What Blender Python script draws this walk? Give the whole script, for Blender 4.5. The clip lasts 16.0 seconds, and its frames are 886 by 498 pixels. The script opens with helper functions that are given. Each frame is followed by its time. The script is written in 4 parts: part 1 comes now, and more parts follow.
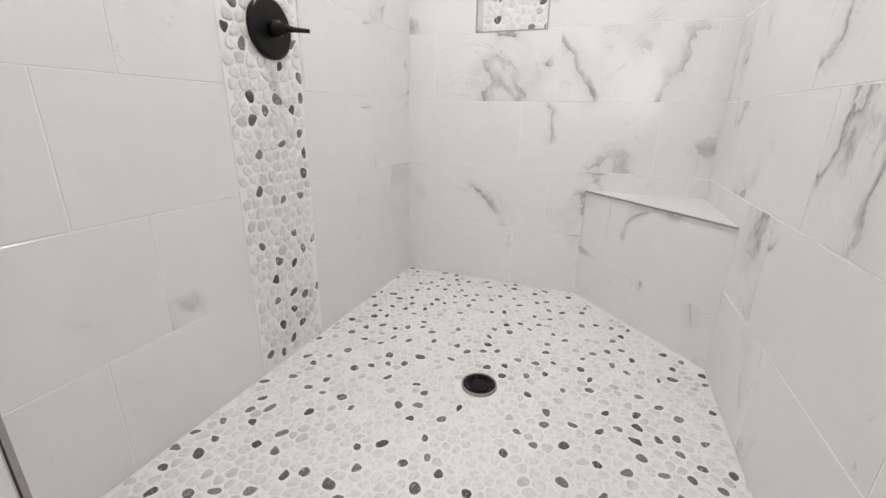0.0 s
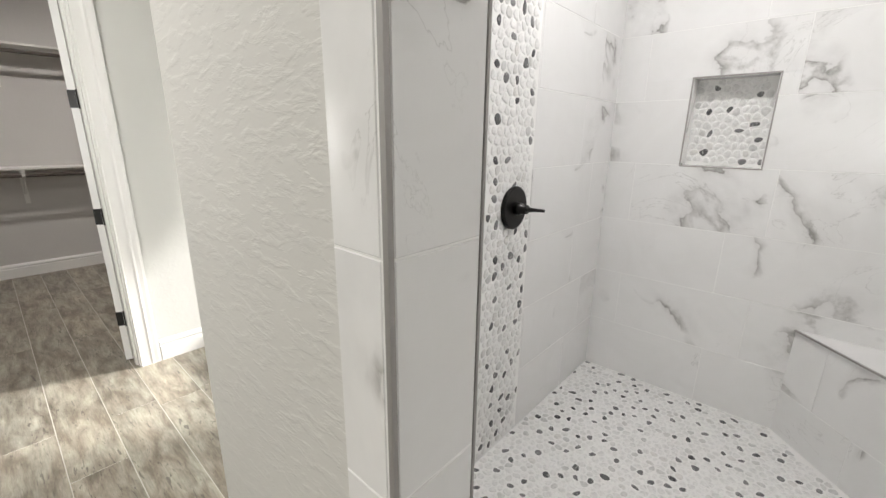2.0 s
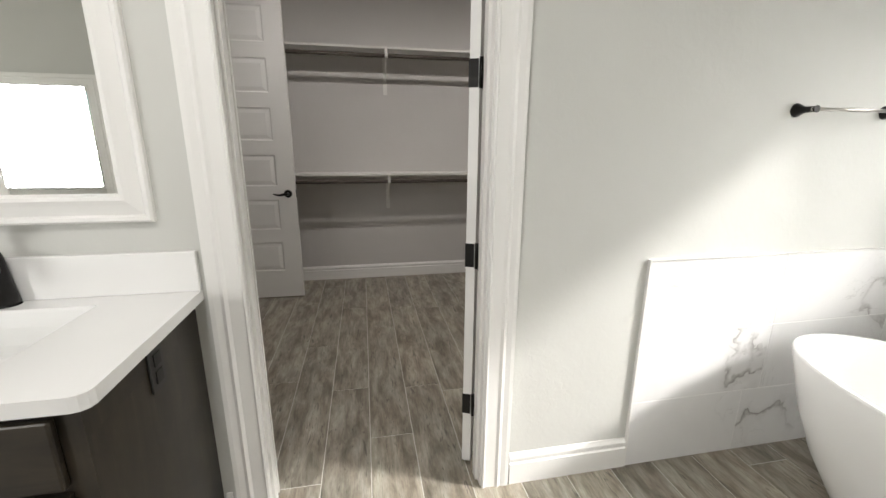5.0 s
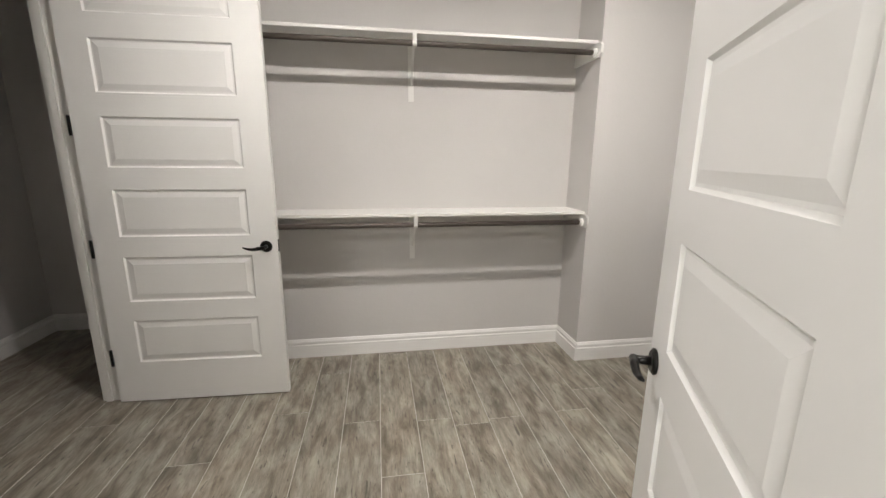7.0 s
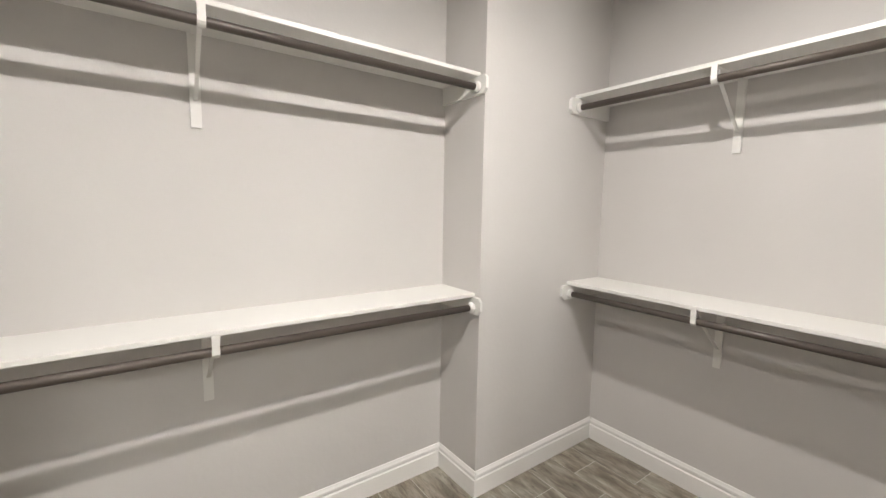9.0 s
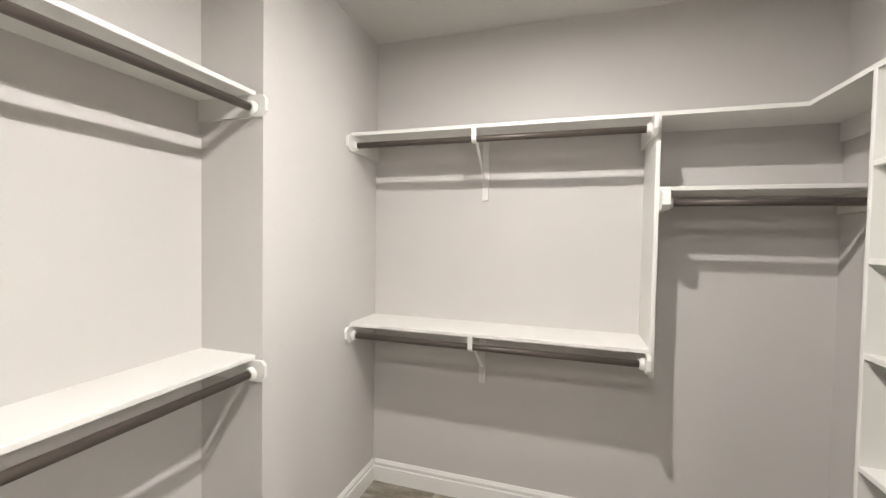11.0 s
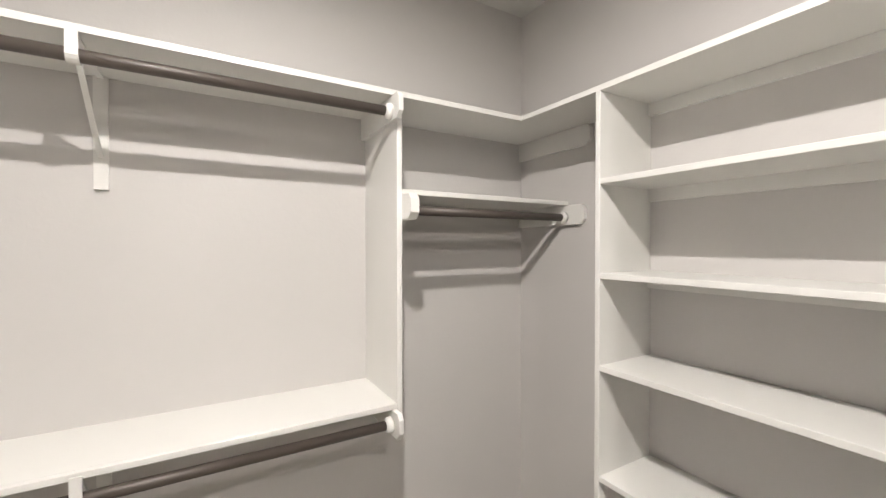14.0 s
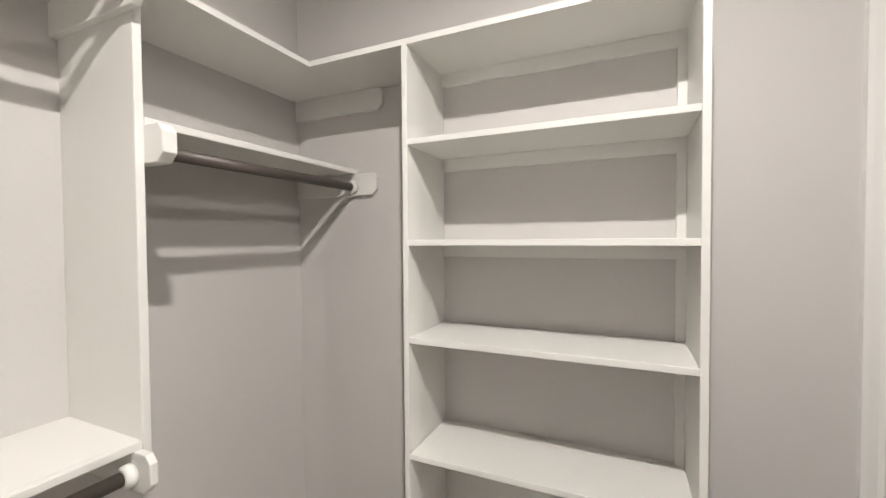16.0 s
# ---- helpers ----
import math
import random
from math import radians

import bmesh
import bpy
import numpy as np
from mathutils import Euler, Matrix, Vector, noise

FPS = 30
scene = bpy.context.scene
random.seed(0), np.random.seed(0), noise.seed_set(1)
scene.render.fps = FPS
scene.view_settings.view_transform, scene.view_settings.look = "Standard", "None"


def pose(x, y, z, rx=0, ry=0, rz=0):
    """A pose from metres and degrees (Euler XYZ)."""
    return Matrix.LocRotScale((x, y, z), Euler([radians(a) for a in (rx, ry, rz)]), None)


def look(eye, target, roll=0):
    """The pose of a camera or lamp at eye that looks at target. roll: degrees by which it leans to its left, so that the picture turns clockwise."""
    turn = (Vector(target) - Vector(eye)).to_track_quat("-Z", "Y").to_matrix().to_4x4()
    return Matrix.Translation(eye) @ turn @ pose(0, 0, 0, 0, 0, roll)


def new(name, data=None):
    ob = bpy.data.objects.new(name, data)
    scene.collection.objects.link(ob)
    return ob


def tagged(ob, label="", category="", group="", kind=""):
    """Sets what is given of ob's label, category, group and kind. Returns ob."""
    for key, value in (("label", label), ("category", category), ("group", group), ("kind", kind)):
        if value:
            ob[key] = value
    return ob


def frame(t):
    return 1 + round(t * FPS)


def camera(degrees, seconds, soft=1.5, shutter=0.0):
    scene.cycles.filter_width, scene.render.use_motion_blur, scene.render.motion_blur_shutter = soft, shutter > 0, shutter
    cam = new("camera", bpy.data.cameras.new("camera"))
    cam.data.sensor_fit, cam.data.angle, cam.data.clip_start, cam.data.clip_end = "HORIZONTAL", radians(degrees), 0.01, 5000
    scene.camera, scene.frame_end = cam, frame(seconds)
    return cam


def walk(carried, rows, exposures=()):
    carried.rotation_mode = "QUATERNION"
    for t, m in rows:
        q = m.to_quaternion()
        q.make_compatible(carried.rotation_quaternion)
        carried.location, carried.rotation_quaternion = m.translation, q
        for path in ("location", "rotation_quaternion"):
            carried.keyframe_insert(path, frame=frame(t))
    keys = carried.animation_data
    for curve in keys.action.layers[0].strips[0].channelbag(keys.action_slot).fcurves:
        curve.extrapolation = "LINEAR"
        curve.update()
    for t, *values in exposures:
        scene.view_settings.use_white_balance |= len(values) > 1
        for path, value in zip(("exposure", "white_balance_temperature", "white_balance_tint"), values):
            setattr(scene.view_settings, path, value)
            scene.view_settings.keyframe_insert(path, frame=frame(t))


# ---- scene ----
cam = camera(94.9, 16.0)
PATH = [
    (0, (-0.167, 0.025, 0.891), (-0.843, 1.802, 0.27), 1.1),
    (0.5, (-0.162, -0.048, 1.071), (-0.927, 1.694, 0.457), 1.0),
    (1, (-0.189, -0.126, 1.251), (-1.081, 1.562, 0.653), 0.9),
    (1.5, (-0.231, -0.191, 1.376), (-1.31, 1.395, 0.812), 0.6),
    (2, (-0.306, -0.27, 1.413), (-1.587, 1.17, 0.882), 0.7),
    (2.5, (-0.437, -0.333, 1.405), (-1.928, 0.902, 0.902), 0.8),
    (2.7, (-0.532, -0.378, 1.283), (-2.107, 0.8, 0.918), 0.8),
    (3, (-0.693, -0.376, 1.416), (-2.351, 0.627, 0.92), 0.6),
    (3.5, (-0.943, -0.36, 1.42), (-2.712, 0.427, 0.919), 0.7),
    (4, (-1.261, -0.313, 1.347), (-3.095, 0.306, 0.841), 0.6),
    (4.2, (-1.389, -0.295, 1.343), (-3.242, 0.262, 0.838), 0.5),
    (6.3, (-2.76, -0.241, 1.395), (-4.683, 0.019, 0.913), 0.4),
    (6.5, (-2.891, -0.266, 1.415), (-4.813, 0.009, 0.937), 0.5),
    (7, (-3.173, -0.255, 1.438), (-5.1, 0.055, 1.005), 0.5),
    (7.5, (-3.46, -0.224, 1.448), (-5.383, 0.164, 1.058), 0.7),
    (7.9, (-3.704, -0.184, 1.476), (-5.613, 0.305, 1.135), 0.7),
    (8, (-3.762, -0.182, 1.478), (-5.662, 0.346, 1.147), 0.7),
    (8.5, (-3.998, -0.176, 1.503), (-5.808, 0.628, 1.223), 0.8),
    (9, (-4.216, -0.182, 1.535), (-5.827, 0.984, 1.321), 1.0),
    (9.5, (-4.354, -0.17, 1.557), (-5.729, 1.274, 1.399), 1.0),
    (10, (-4.435, -0.226, 1.581), (-5.549, 1.431, 1.461), 0.7),
    (10.2, (-4.462, -0.271, 1.588), (-5.469, 1.453, 1.475), 0.7),
    (12.3, (-4.633, 0.039, 1.604), (-4.566, 2.038, 1.584), 0.4),
    (12.5, (-4.667, 0.086, 1.611), (-4.484, 2.077, 1.58), 0.2),
    (13, (-4.765, 0.199, 1.625), (-4.291, 2.142, 1.596), 0.1),
    (13.5, (-4.79, 0.364, 1.625), (-4.043, 2.219, 1.602), 0.1),
    (14, (-4.751, 0.546, 1.644), (-3.737, 2.271, 1.622), -0.0),
    (14.5, (-4.732, 0.653, 1.644), (-3.49, 2.221, 1.618), -0.1),
    (15, (-4.753, 0.739, 1.624), (-3.27, 2.081, 1.599), -0.2),
    (15.5, (-4.767, 0.796, 1.6), (-3.087, 1.882, 1.565), -0.3),
    (16, (-4.733, 0.823, 1.552), (-2.911, 1.647, 1.501), -0.4),
]
walk(cam, [(t, look(eye, target, roll)) for t, eye, target, roll in PATH],
     [(0, 0.52), (1.0, 0.38), (1.5, 0.3), (2.0, 0.25), (2.5, 0.1), (3.0, 0.08), (3.5, -0.05), (4.2, -0.05), (6.3, 0.4), (7.0, 1.1), (8.0, 1.32), (9.5, 1.38), (12.5, 1.58), (16, 1.5)])

# ---- world, sun, lamps ----
world = bpy.data.worlds.new("sky")
scene.world = world
world.use_nodes = True
wn = world.node_tree.nodes
sky = wn.new("ShaderNodeTexSky")
sky.sky_type, sky.sun_disc = "NISHITA", False
sky.sun_elevation, sky.sun_rotation = radians(33), radians(21.8)
world.node_tree.links.new(sky.outputs[0], wn["Background"].inputs[0])
wn["Background"].inputs[1].default_value = 0.15


def lamp(name, kind, m, power, color=(1, 1, 1), **more):
    data = bpy.data.lights.new(name, kind)
    data.energy, data.color = power, color
    for k, v in more.items():
        setattr(data, k, v)
    ob = new(name, data)
    ob.matrix_basis = m
    return tagged(ob, kind="structure")


lamp("sun", "SUN", look((1.9, 6.2, 4.7), (1.529, 5.272, 4.05)), 7.5, (1, 0.98, 0.94), angle=radians(6))
lamp("tub_window_daylight", "AREA", pose(-2.195, 2.272, 1.56, -90, 0, 0), 42, (1.0, 0.99, 0.97), shape="RECTANGLE", size=1.36, size_y=1.02)
lamp("bath_window_daylight", "AREA", pose(0.36, -3.36, 1.4, 0, 90, 0), 55, (1.0, 0.99, 0.97), shape="RECTANGLE", size=0.98, size_y=0.86)
CLOSET_LAMP_Z = 2.755
WARM = (1.0, 0.94, 0.90)
lamp("closet_bulb", "AREA", pose(-4.66, -0.60, CLOSET_LAMP_Z), 10.5, WARM, shape="DISK", size=0.05)
lamp("closet_bulb", "AREA", pose(-4.66, 0.82, CLOSET_LAMP_Z), 15, WARM, shape="DISK", size=0.05)
lamp("shower_bulb", "AREA", pose(-0.5, 1.15, 2.79), 15.5, (1.0, 0.98, 0.97), shape="DISK", size=0.14)
# added fill lamp, unseen: brightens the bath floor and vanity
lamp("bath_bulb", "AREA", pose(-1.9, -0.7, 2.79), 27, (1.0, 0.97, 0.94), shape="DISK", size=0.14)

# ---- materials ----


def principled(name, color, rough=0.5, metal=0.0):
    m = bpy.data.materials.new(name)
    m.use_nodes = True
    b = m.node_tree.nodes["Principled BSDF"]
    b.inputs["Base Color"].default_value = (*color, 1)
    b.inputs["Roughness"].default_value = rough
    b.inputs["Metallic"].default_value = metal
    return m, m.node_tree, b


def add(nt, kind, **sets):
    n = nt.nodes.new(kind)
    for k, v in sets.items():
        if k in n.inputs:
            n.inputs[k].default_value = v
    return n


def coords(nt, scale=(1, 1, 1), spread=0.0):
    """Object coordinates, scaled, moved by the object's random number."""
    tc = nt.nodes.new("ShaderNodeTexCoord")
    mp = nt.nodes.new("ShaderNodeMapping")
    mp.inputs["Scale"].default_value = scale
    nt.links.new(tc.outputs["Object"], mp.inputs["Vector"])
    if spread:
        oi = nt.nodes.new("ShaderNodeObjectInfo")
        mul = nt.nodes.new("ShaderNodeMath")
        mul.operation = "MULTIPLY"
        mul.inputs[1].default_value = spread
        nt.links.new(oi.outputs["Random"], mul.inputs[0])
        nt.links.new(mul.outputs[0], mp.inputs["Location"])
    return mp.outputs["Vector"]


def noise_tex(nt, vec, scale, detail=4, distortion=0.0, rough=0.5):
    n = nt.nodes.new("ShaderNodeTexNoise")
    n.inputs["Scale"].default_value = scale
    n.inputs["Detail"].default_value = detail
    n.inputs["Distortion"].default_value = distortion
    n.inputs["Roughness"].default_value = rough
    nt.links.new(vec, n.inputs["Vector"])
    return n.outputs["Fac"]


def ramp(nt, fac, stops):
    r = nt.nodes.new("ShaderNodeValToRGB")
    e = r.color_ramp.elements
    while len(e) < len(stops):
        e.new(0.5)
    for el, (p, c) in zip(e, stops):
        el.position = p
        el.color = (*c, 1) if len(c) == 3 else c
    nt.links.new(fac, r.inputs[0])
    return r.outputs[0]


def mixc(nt, fac, a, b, mode="MIX"):
    m = nt.nodes.new("ShaderNodeMix")
    m.data_type, m.blend_type = "RGBA", mode
    for sock, v in ((m.inputs[0], fac), (m.inputs[6], a), (m.inputs[7], b)):
        if isinstance(v, (int, float)):
            sock.default_value = v
        elif isinstance(v, tuple):
            sock.default_value = (*v, 1)
        else:
            nt.links.new(v, sock)
    return m.outputs[2]


def bump(nt, b, height, strength, distance):
    n = nt.nodes.new("ShaderNodeBump")
    n.inputs["Strength"].default_value = strength
    n.inputs["Distance"].default_value = distance
    nt.links.new(height, n.inputs["Height"])
    nt.links.new(n.outputs[0], b.inputs["Normal"])


def paint(name, color, tex_scale, strength, distance, rough=0.6):
    m, nt, b = principled(name, color, rough)
    v = coords(nt)
    soft = noise_tex(nt, v, 1.3, 3)
    c = ramp(nt, soft, [(0.3, tuple(x * 0.965 for x in color)), (0.7, tuple(min(1, x * 1.03) for x in color))])
    nt.links.new(c, b.inputs["Base Color"])
    h = noise_tex(nt, v, tex_scale, 4, 0.4)
    hr = ramp(nt, h, [(0.42, (0, 0, 0)), (0.62, (1, 1, 1))])
    bump(nt, b, hr, strength, distance)
    return m


WALL = paint("grey_wall_paint", (0.575, 0.557, 0.538), 38, 0.16, 0.001)
BWALL = paint("pale_wall_paint", (0.585, 0.585, 0.555), 38, 0.2, 0.001)


def trowelled():
    m, nt, b = principled("trowelled_wall_paint", (0.60, 0.59, 0.56), 0.6)
    n1 = noise_tex(nt, coords(nt, (14, 14, 34)), 1.0, 5, 0.3, 0.6)
    n2 = noise_tex(nt, coords(nt, (26, 26, 60)), 1.0, 3, 0.3)
    h = mixc(nt, 0.22, ramp(nt, n1, [(0.48, (0, 0, 0)), (0.60, (1, 1, 1))]), ramp(nt, n2, [(0.3, (0, 0, 0)), (0.7, (1, 1, 1))]))
    bump(nt, b, h, 0.34, 0.0026)
    return m


TROWEL = trowelled()
CEIL = paint("ceiling_paint", (0.62, 0.61, 0.58), 45, 0.4, 0.002)
TRIM = paint("white_trim_paint", (0.80, 0.79, 0.765), 60, 0.08, 0.0004, 0.35)
DOORP = paint("white_door_paint", (0.79, 0.785, 0.765), 90, 0.12, 0.0004, 0.38)
SHELFP = paint("cream_shelf_paint", (0.73, 0.722, 0.69), 60, 0.1, 0.0005, 0.4)
BLACK = principled("black_bronze", (0.012, 0.011, 0.010), 0.32, 0.6)[0]
STEEL = principled("dark_steel_trim", (0.36, 0.345, 0.33), 0.5, 0.5)[0]
LATCH = principled("brushed_steel", (0.5, 0.48, 0.45), 0.3, 1.0)[0]
TUBW = principled("white_acrylic", (0.85, 0.85, 0.84), 0.18)[0]
QUARTZ = paint("white_quartz", (0.82, 0.815, 0.80), 14, 0.02, 0.0002, 0.2)
MIRROR = principled("mirror_silver", (0.92, 0.93, 0.92), 0.01, 1.0)[0]
OUTLET = principled("black_plastic", (0.02, 0.019, 0.018), 0.4)[0]
GROUT = paint("pale_grout", (0.66, 0.655, 0.64), 180, 0.5, 0.0006, 0.85)
FGROUT = paint("floor_grout", (0.60, 0.58, 0.54), 180, 0.5, 0.0006, 0.85)
WGROUT = paint("white_grout", (0.84, 0.835, 0.82), 180, 0.3, 0.0004, 0.85)


def lit_blind():
    m, nt, b = principled("translucent_blind", (0.88, 0.88, 0.87), 0.5)
    tr = nt.nodes.new("ShaderNodeBsdfTranslucent")
    tr.inputs["Color"].default_value = (0.9, 0.9, 0.9, 1)
    mx = nt.nodes.new("ShaderNodeMixShader")
    mx.inputs[0].default_value = 0.2
    nt.links.new(b.outputs[0], mx.inputs[1])
    nt.links.new(tr.outputs[0], mx.inputs[2])
    nt.links.new(mx.outputs[0], nt.nodes["Material Output"].inputs[0])
    return m


SLAT = lit_blind()


def glass_mat():
    m, nt, b = principled("window_glass", (1, 1, 1), 0.0)
    b.inputs["Transmission Weight"].default_value = 1.0
    b.inputs["IOR"].default_value = 1.45
    return m


GLASS = glass_mat()


def marble():
    m, nt, b = principled("veined_marble_tile", (0.8, 0.79, 0.77), 0.16)
    v = coords(nt, (1, 1, 1), 37.0)
    warp = noise_tex(nt, v, 3.4, 6, 1.4, 0.65)
    cloud = noise_tex(nt, v, 1.9, 3, 0.6)
    where = ramp(nt, cloud, [(0.512, (0, 0, 0)), (0.59, (1, 1, 1))])
    n1 = noise_tex(nt, v, 1.0, 7, 0.55, 0.52)
    thin = ramp(nt, n1, [(0.478, (0, 0, 0)), (0.4985, (0.75, 0.75, 0.75)), (0.5015, (1, 1, 1)), (0.5035, (0.12, 0.12, 0.12)), (0.518, (0, 0, 0))])
    vein = mixc(nt, 1.0, thin, where, "MULTIPLY")
    vein = mixc(nt, 1.0, vein, ramp(nt, warp, [(0.36, (0.1, 0.1, 0.1)), (0.56, (1, 1, 1))]), "MULTIPLY")
    n2 = noise_tex(nt, coords(nt, (1, 1, 1), 23.0), 2.4, 6, 1.8, 0.6)
    hair = ramp(nt, n2, [(0.494, (0, 0, 0)), (0.500, (0.4, 0.4, 0.4)), (0.504, (0, 0, 0))])
    hair = mixc(nt, 1.0, hair, ramp(nt, cloud, [(0.55, (0, 0, 0)), (0.62, (1, 1, 1))]), "MULTIPLY")
    soft = ramp(nt, n1, [(0.43, (0, 0, 0)), (0.50, (0.22, 0.22, 0.22)), (0.55, (0, 0, 0))])
    soft = mixc(nt, 1.0, soft, where, "MULTIPLY")
    base = ramp(nt, warp, [(0.3, (0.785, 0.778, 0.77)), (0.7, (0.82, 0.815, 0.81))])
    c = mixc(nt, soft, base, (0.42, 0.405, 0.395))
    c = mixc(nt, hair, c, (0.30, 0.285, 0.27))
    c = mixc(nt, vein, c, (0.24, 0.228, 0.215))
    nt.links.new(c, b.inputs["Base Color"])
    return m


MARBLE = marble()


def pebble_mat(name, dark, light, streak=False):
    m, nt, b = principled(name, dark, 0.42)
    oi = nt.nodes.new("ShaderNodeObjectInfo")
    geo = nt.nodes.new("ShaderNodeNewGeometry")
    s = nt.nodes.new("ShaderNodeMath")
    s.operation = "ADD"
    nt.links.new(oi.outputs["Random"], s.inputs[0])
    nt.links.new(geo.outputs["Random Per Island"], s.inputs[1])
    fr = nt.nodes.new("ShaderNodeMath")
    fr.operation = "FRACT"
    nt.links.new(s.outputs[0], fr.inputs[0])
    base = ramp(nt, fr.outputs[0], [(0.0, dark), (1.0, light)])
    v = coords(nt, (1, 1, 1), 11.0)
    n = noise_tex(nt, v, 55, 5, 1.5)
    c = mixc(nt, 1.0, base, ramp(nt, n, [(0.35, (0.82, 0.82, 0.82)), (0.6, (1, 1, 1))]), "MULTIPLY")
    if streak:
        st = noise_tex(nt, coords(nt, (60, 14, 14), 9.0), 3.0, 2, 1.5)
        c = mixc(nt, ramp(nt, st, [(0.60, (0, 0, 0)), (0.68, (1, 1, 1))]), c, (0.5, 0.49, 0.47))
    nt.links.new(c, b.inputs["Base Color"])
    bump(nt, b, n, 0.15, 0.0006)
    return m


PEB_W = pebble_mat("white_pebble", (0.76, 0.755, 0.74), (0.86, 0.855, 0.84))
PEB_G = pebble_mat("pale_grey_pebble", (0.60, 0.60, 0.59), (0.76, 0.745, 0.72))
PEB_D = pebble_mat("dark_grey_pebble", (0.045, 0.045, 0.048), (0.24, 0.24, 0.24), True)


def plank_mat():
    m, nt, b = principled("wood_look_tile", (0.3, 0.28, 0.25), 0.38)
    patch = noise_tex(nt, coords(nt, (1.7, 6.2, 1), 53.0), 2.6, 6, 0.35, 0.64)
    hue = noise_tex(nt, coords(nt, (1.6, 3.0, 1), 71.0), 2.2, 3, 0.4)
    grain = noise_tex(nt, coords(nt, (3.0, 34, 1), 31.0), 3.0, 6, 0.9, 0.68)
    fibre = noise_tex(nt, coords(nt, (9.0, 130, 1), 17.0), 2.0, 3, 0.2, 0.6)
    c = ramp(nt, patch, [(0.28, (0.120, 0.100, 0.078)), (0.42, (0.215, 0.190, 0.156)), (0.53, (0.315, 0.288, 0.243)), (0.68, (0.445, 0.418, 0.365))])
    c = mixc(nt, 1.0, c, ramp(nt, hue, [(0.35, (1.02, 0.985, 0.945)), (0.62, (0.985, 1.0, 0.98))]), "MULTIPLY")
    c = mixc(nt, 0.55, c, ramp(nt, grain, [(0.32, (0.55, 0.54, 0.52)), (0.50, (0.98, 0.98, 0.98)), (0.68, (1.22, 1.22, 1.20))]), "MULTIPLY")
    c = mixc(nt, 0.5, c, ramp(nt, fibre, [(0.3, (0.8, 0.8, 0.8)), (0.65, (1.08, 1.08, 1.08))]), "MULTIPLY")
    streak = noise_tex(nt, coords(nt, (4.0, 24, 1), 91.0), 2.2, 4, 1.6)
    c = mixc(nt, ramp(nt, streak, [(0.62, (0, 0, 0)), (0.68, (0.75, 0.75, 0.75))]), c, (0.075, 0.066, 0.056))
    oi = nt.nodes.new("ShaderNodeObjectInfo")
    tone = ramp(nt, oi.outputs["Random"], [(0, (0.84, 0.84, 0.84)), (1, (1.06, 1.05, 1.03))])
    c = mixc(nt, 1.0, c, tone, "MULTIPLY")
    nt.links.new(c, b.inputs["Base Color"])
    bump(nt, b, grain, 0.14, 0.0006)
    return m


PLANK = plank_mat()


def dark_wood(name, axis):
    m, nt, b = principled(name, (0.05, 0.04, 0.03), 0.38)
    sc = {"z": (7, 7, 0.8), "y": (7, 0.8, 7)}[axis]
    g = noise_tex(nt, coords(nt, sc, 17.0), 2.6, 6, 0.8, 0.6)
    k = noise_tex(nt, coords(nt, (1, 1, 1), 5.0), 5.5, 3, 0.8)
    c = ramp(nt, g, [(0.3, (0.012, 0.009, 0.006)), (0.6, (0.034, 0.0265, 0.0175)), (0.8, (0.064, 0.050, 0.033))])
    c = mixc(nt, ramp(nt, k, [(0.38, (0.75, 0.75, 0.75)), (0.56, (0, 0, 0))]), c, (0.012, 0.0095, 0.007))
    nt.links.new(c, b.inputs["Base Color"])
    bump(nt, b, g, 0.1, 0.0005)
    return m


WOODV, WOODH = dark_wood("stained_alder", "z"), dark_wood("stained_alder_rail", "y")
ROD = principled("bronze_rod_paint", (0.085, 0.07, 0.06), 0.45, 0.2)[0]
GRASSY = principled("ground_outside", (0.16, 0.17, 0.10), 0.9)[0]

# ---- mesh helpers ----


def mesh_from(bm, name, material):
    me = bpy.data.meshes.new(name)
    bmesh.ops.recalc_face_normals(bm, faces=bm.faces[:])
    bm.to_mesh(me)
    bm.free()
    for mt in material if isinstance(material, (list, tuple)) else (material,):
        me.materials.append(mt)
    return me


def part(name, bm, material, parent=None, label=""):
    ob = new(name, mesh_from(bm, name, material))
    ob.parent = parent
    return tagged(ob, label)


def thing(name, loc, label, category, group=""):
    ob = new(name)
    ob.location = loc
    ob.empty_display_size = 0.1
    return tagged(ob, label, category, group)


def box(bm, x0, x1, y0, y1, z0, z1, bevel=0.0, seg=1):
    vs = [bm.verts.new((x, y, z)) for x in (x0, x1) for y in (y0, y1) for z in (z0, z1)]
    fs = [bm.faces.new([vs[i] for i in q]) for q in ((0, 1, 3, 2), (4, 6, 7, 5), (0, 4, 5, 1), (2, 3, 7, 6), (0, 2, 6, 4), (1, 5, 7, 3))]
    if bevel:
        es = list({e for f in fs for e in f.edges})
        bmesh.ops.bevel(bm, geom=es, offset=bevel, segments=seg, affect="EDGES", profile=0.5)
    return bm


def boxes(*bs, bevel=0.0):
    bm = bmesh.new()
    for b in bs:
        box(bm, *b, bevel=bevel)
    return bm


def prism(bm, pts, axis, a, b):
    """A prism over the outline pts, along the axis from a to b."""
    def at(u, v, w):
        return {"x": (w, u, v), "y": (u, w, v), "z": (u, v, w)}[axis]
    r0 = [bm.verts.new(at(u, v, a)) for u, v in pts]
    r1 = [bm.verts.new(at(u, v, b)) for u, v in pts]
    bm.faces.new(r0)
    bm.faces.new(r1[::-1])
    n = len(pts)
    for i in range(n):
        bm.faces.new((r0[i], r0[(i + 1) % n], r1[(i + 1) % n], r1[i]))
    return bm


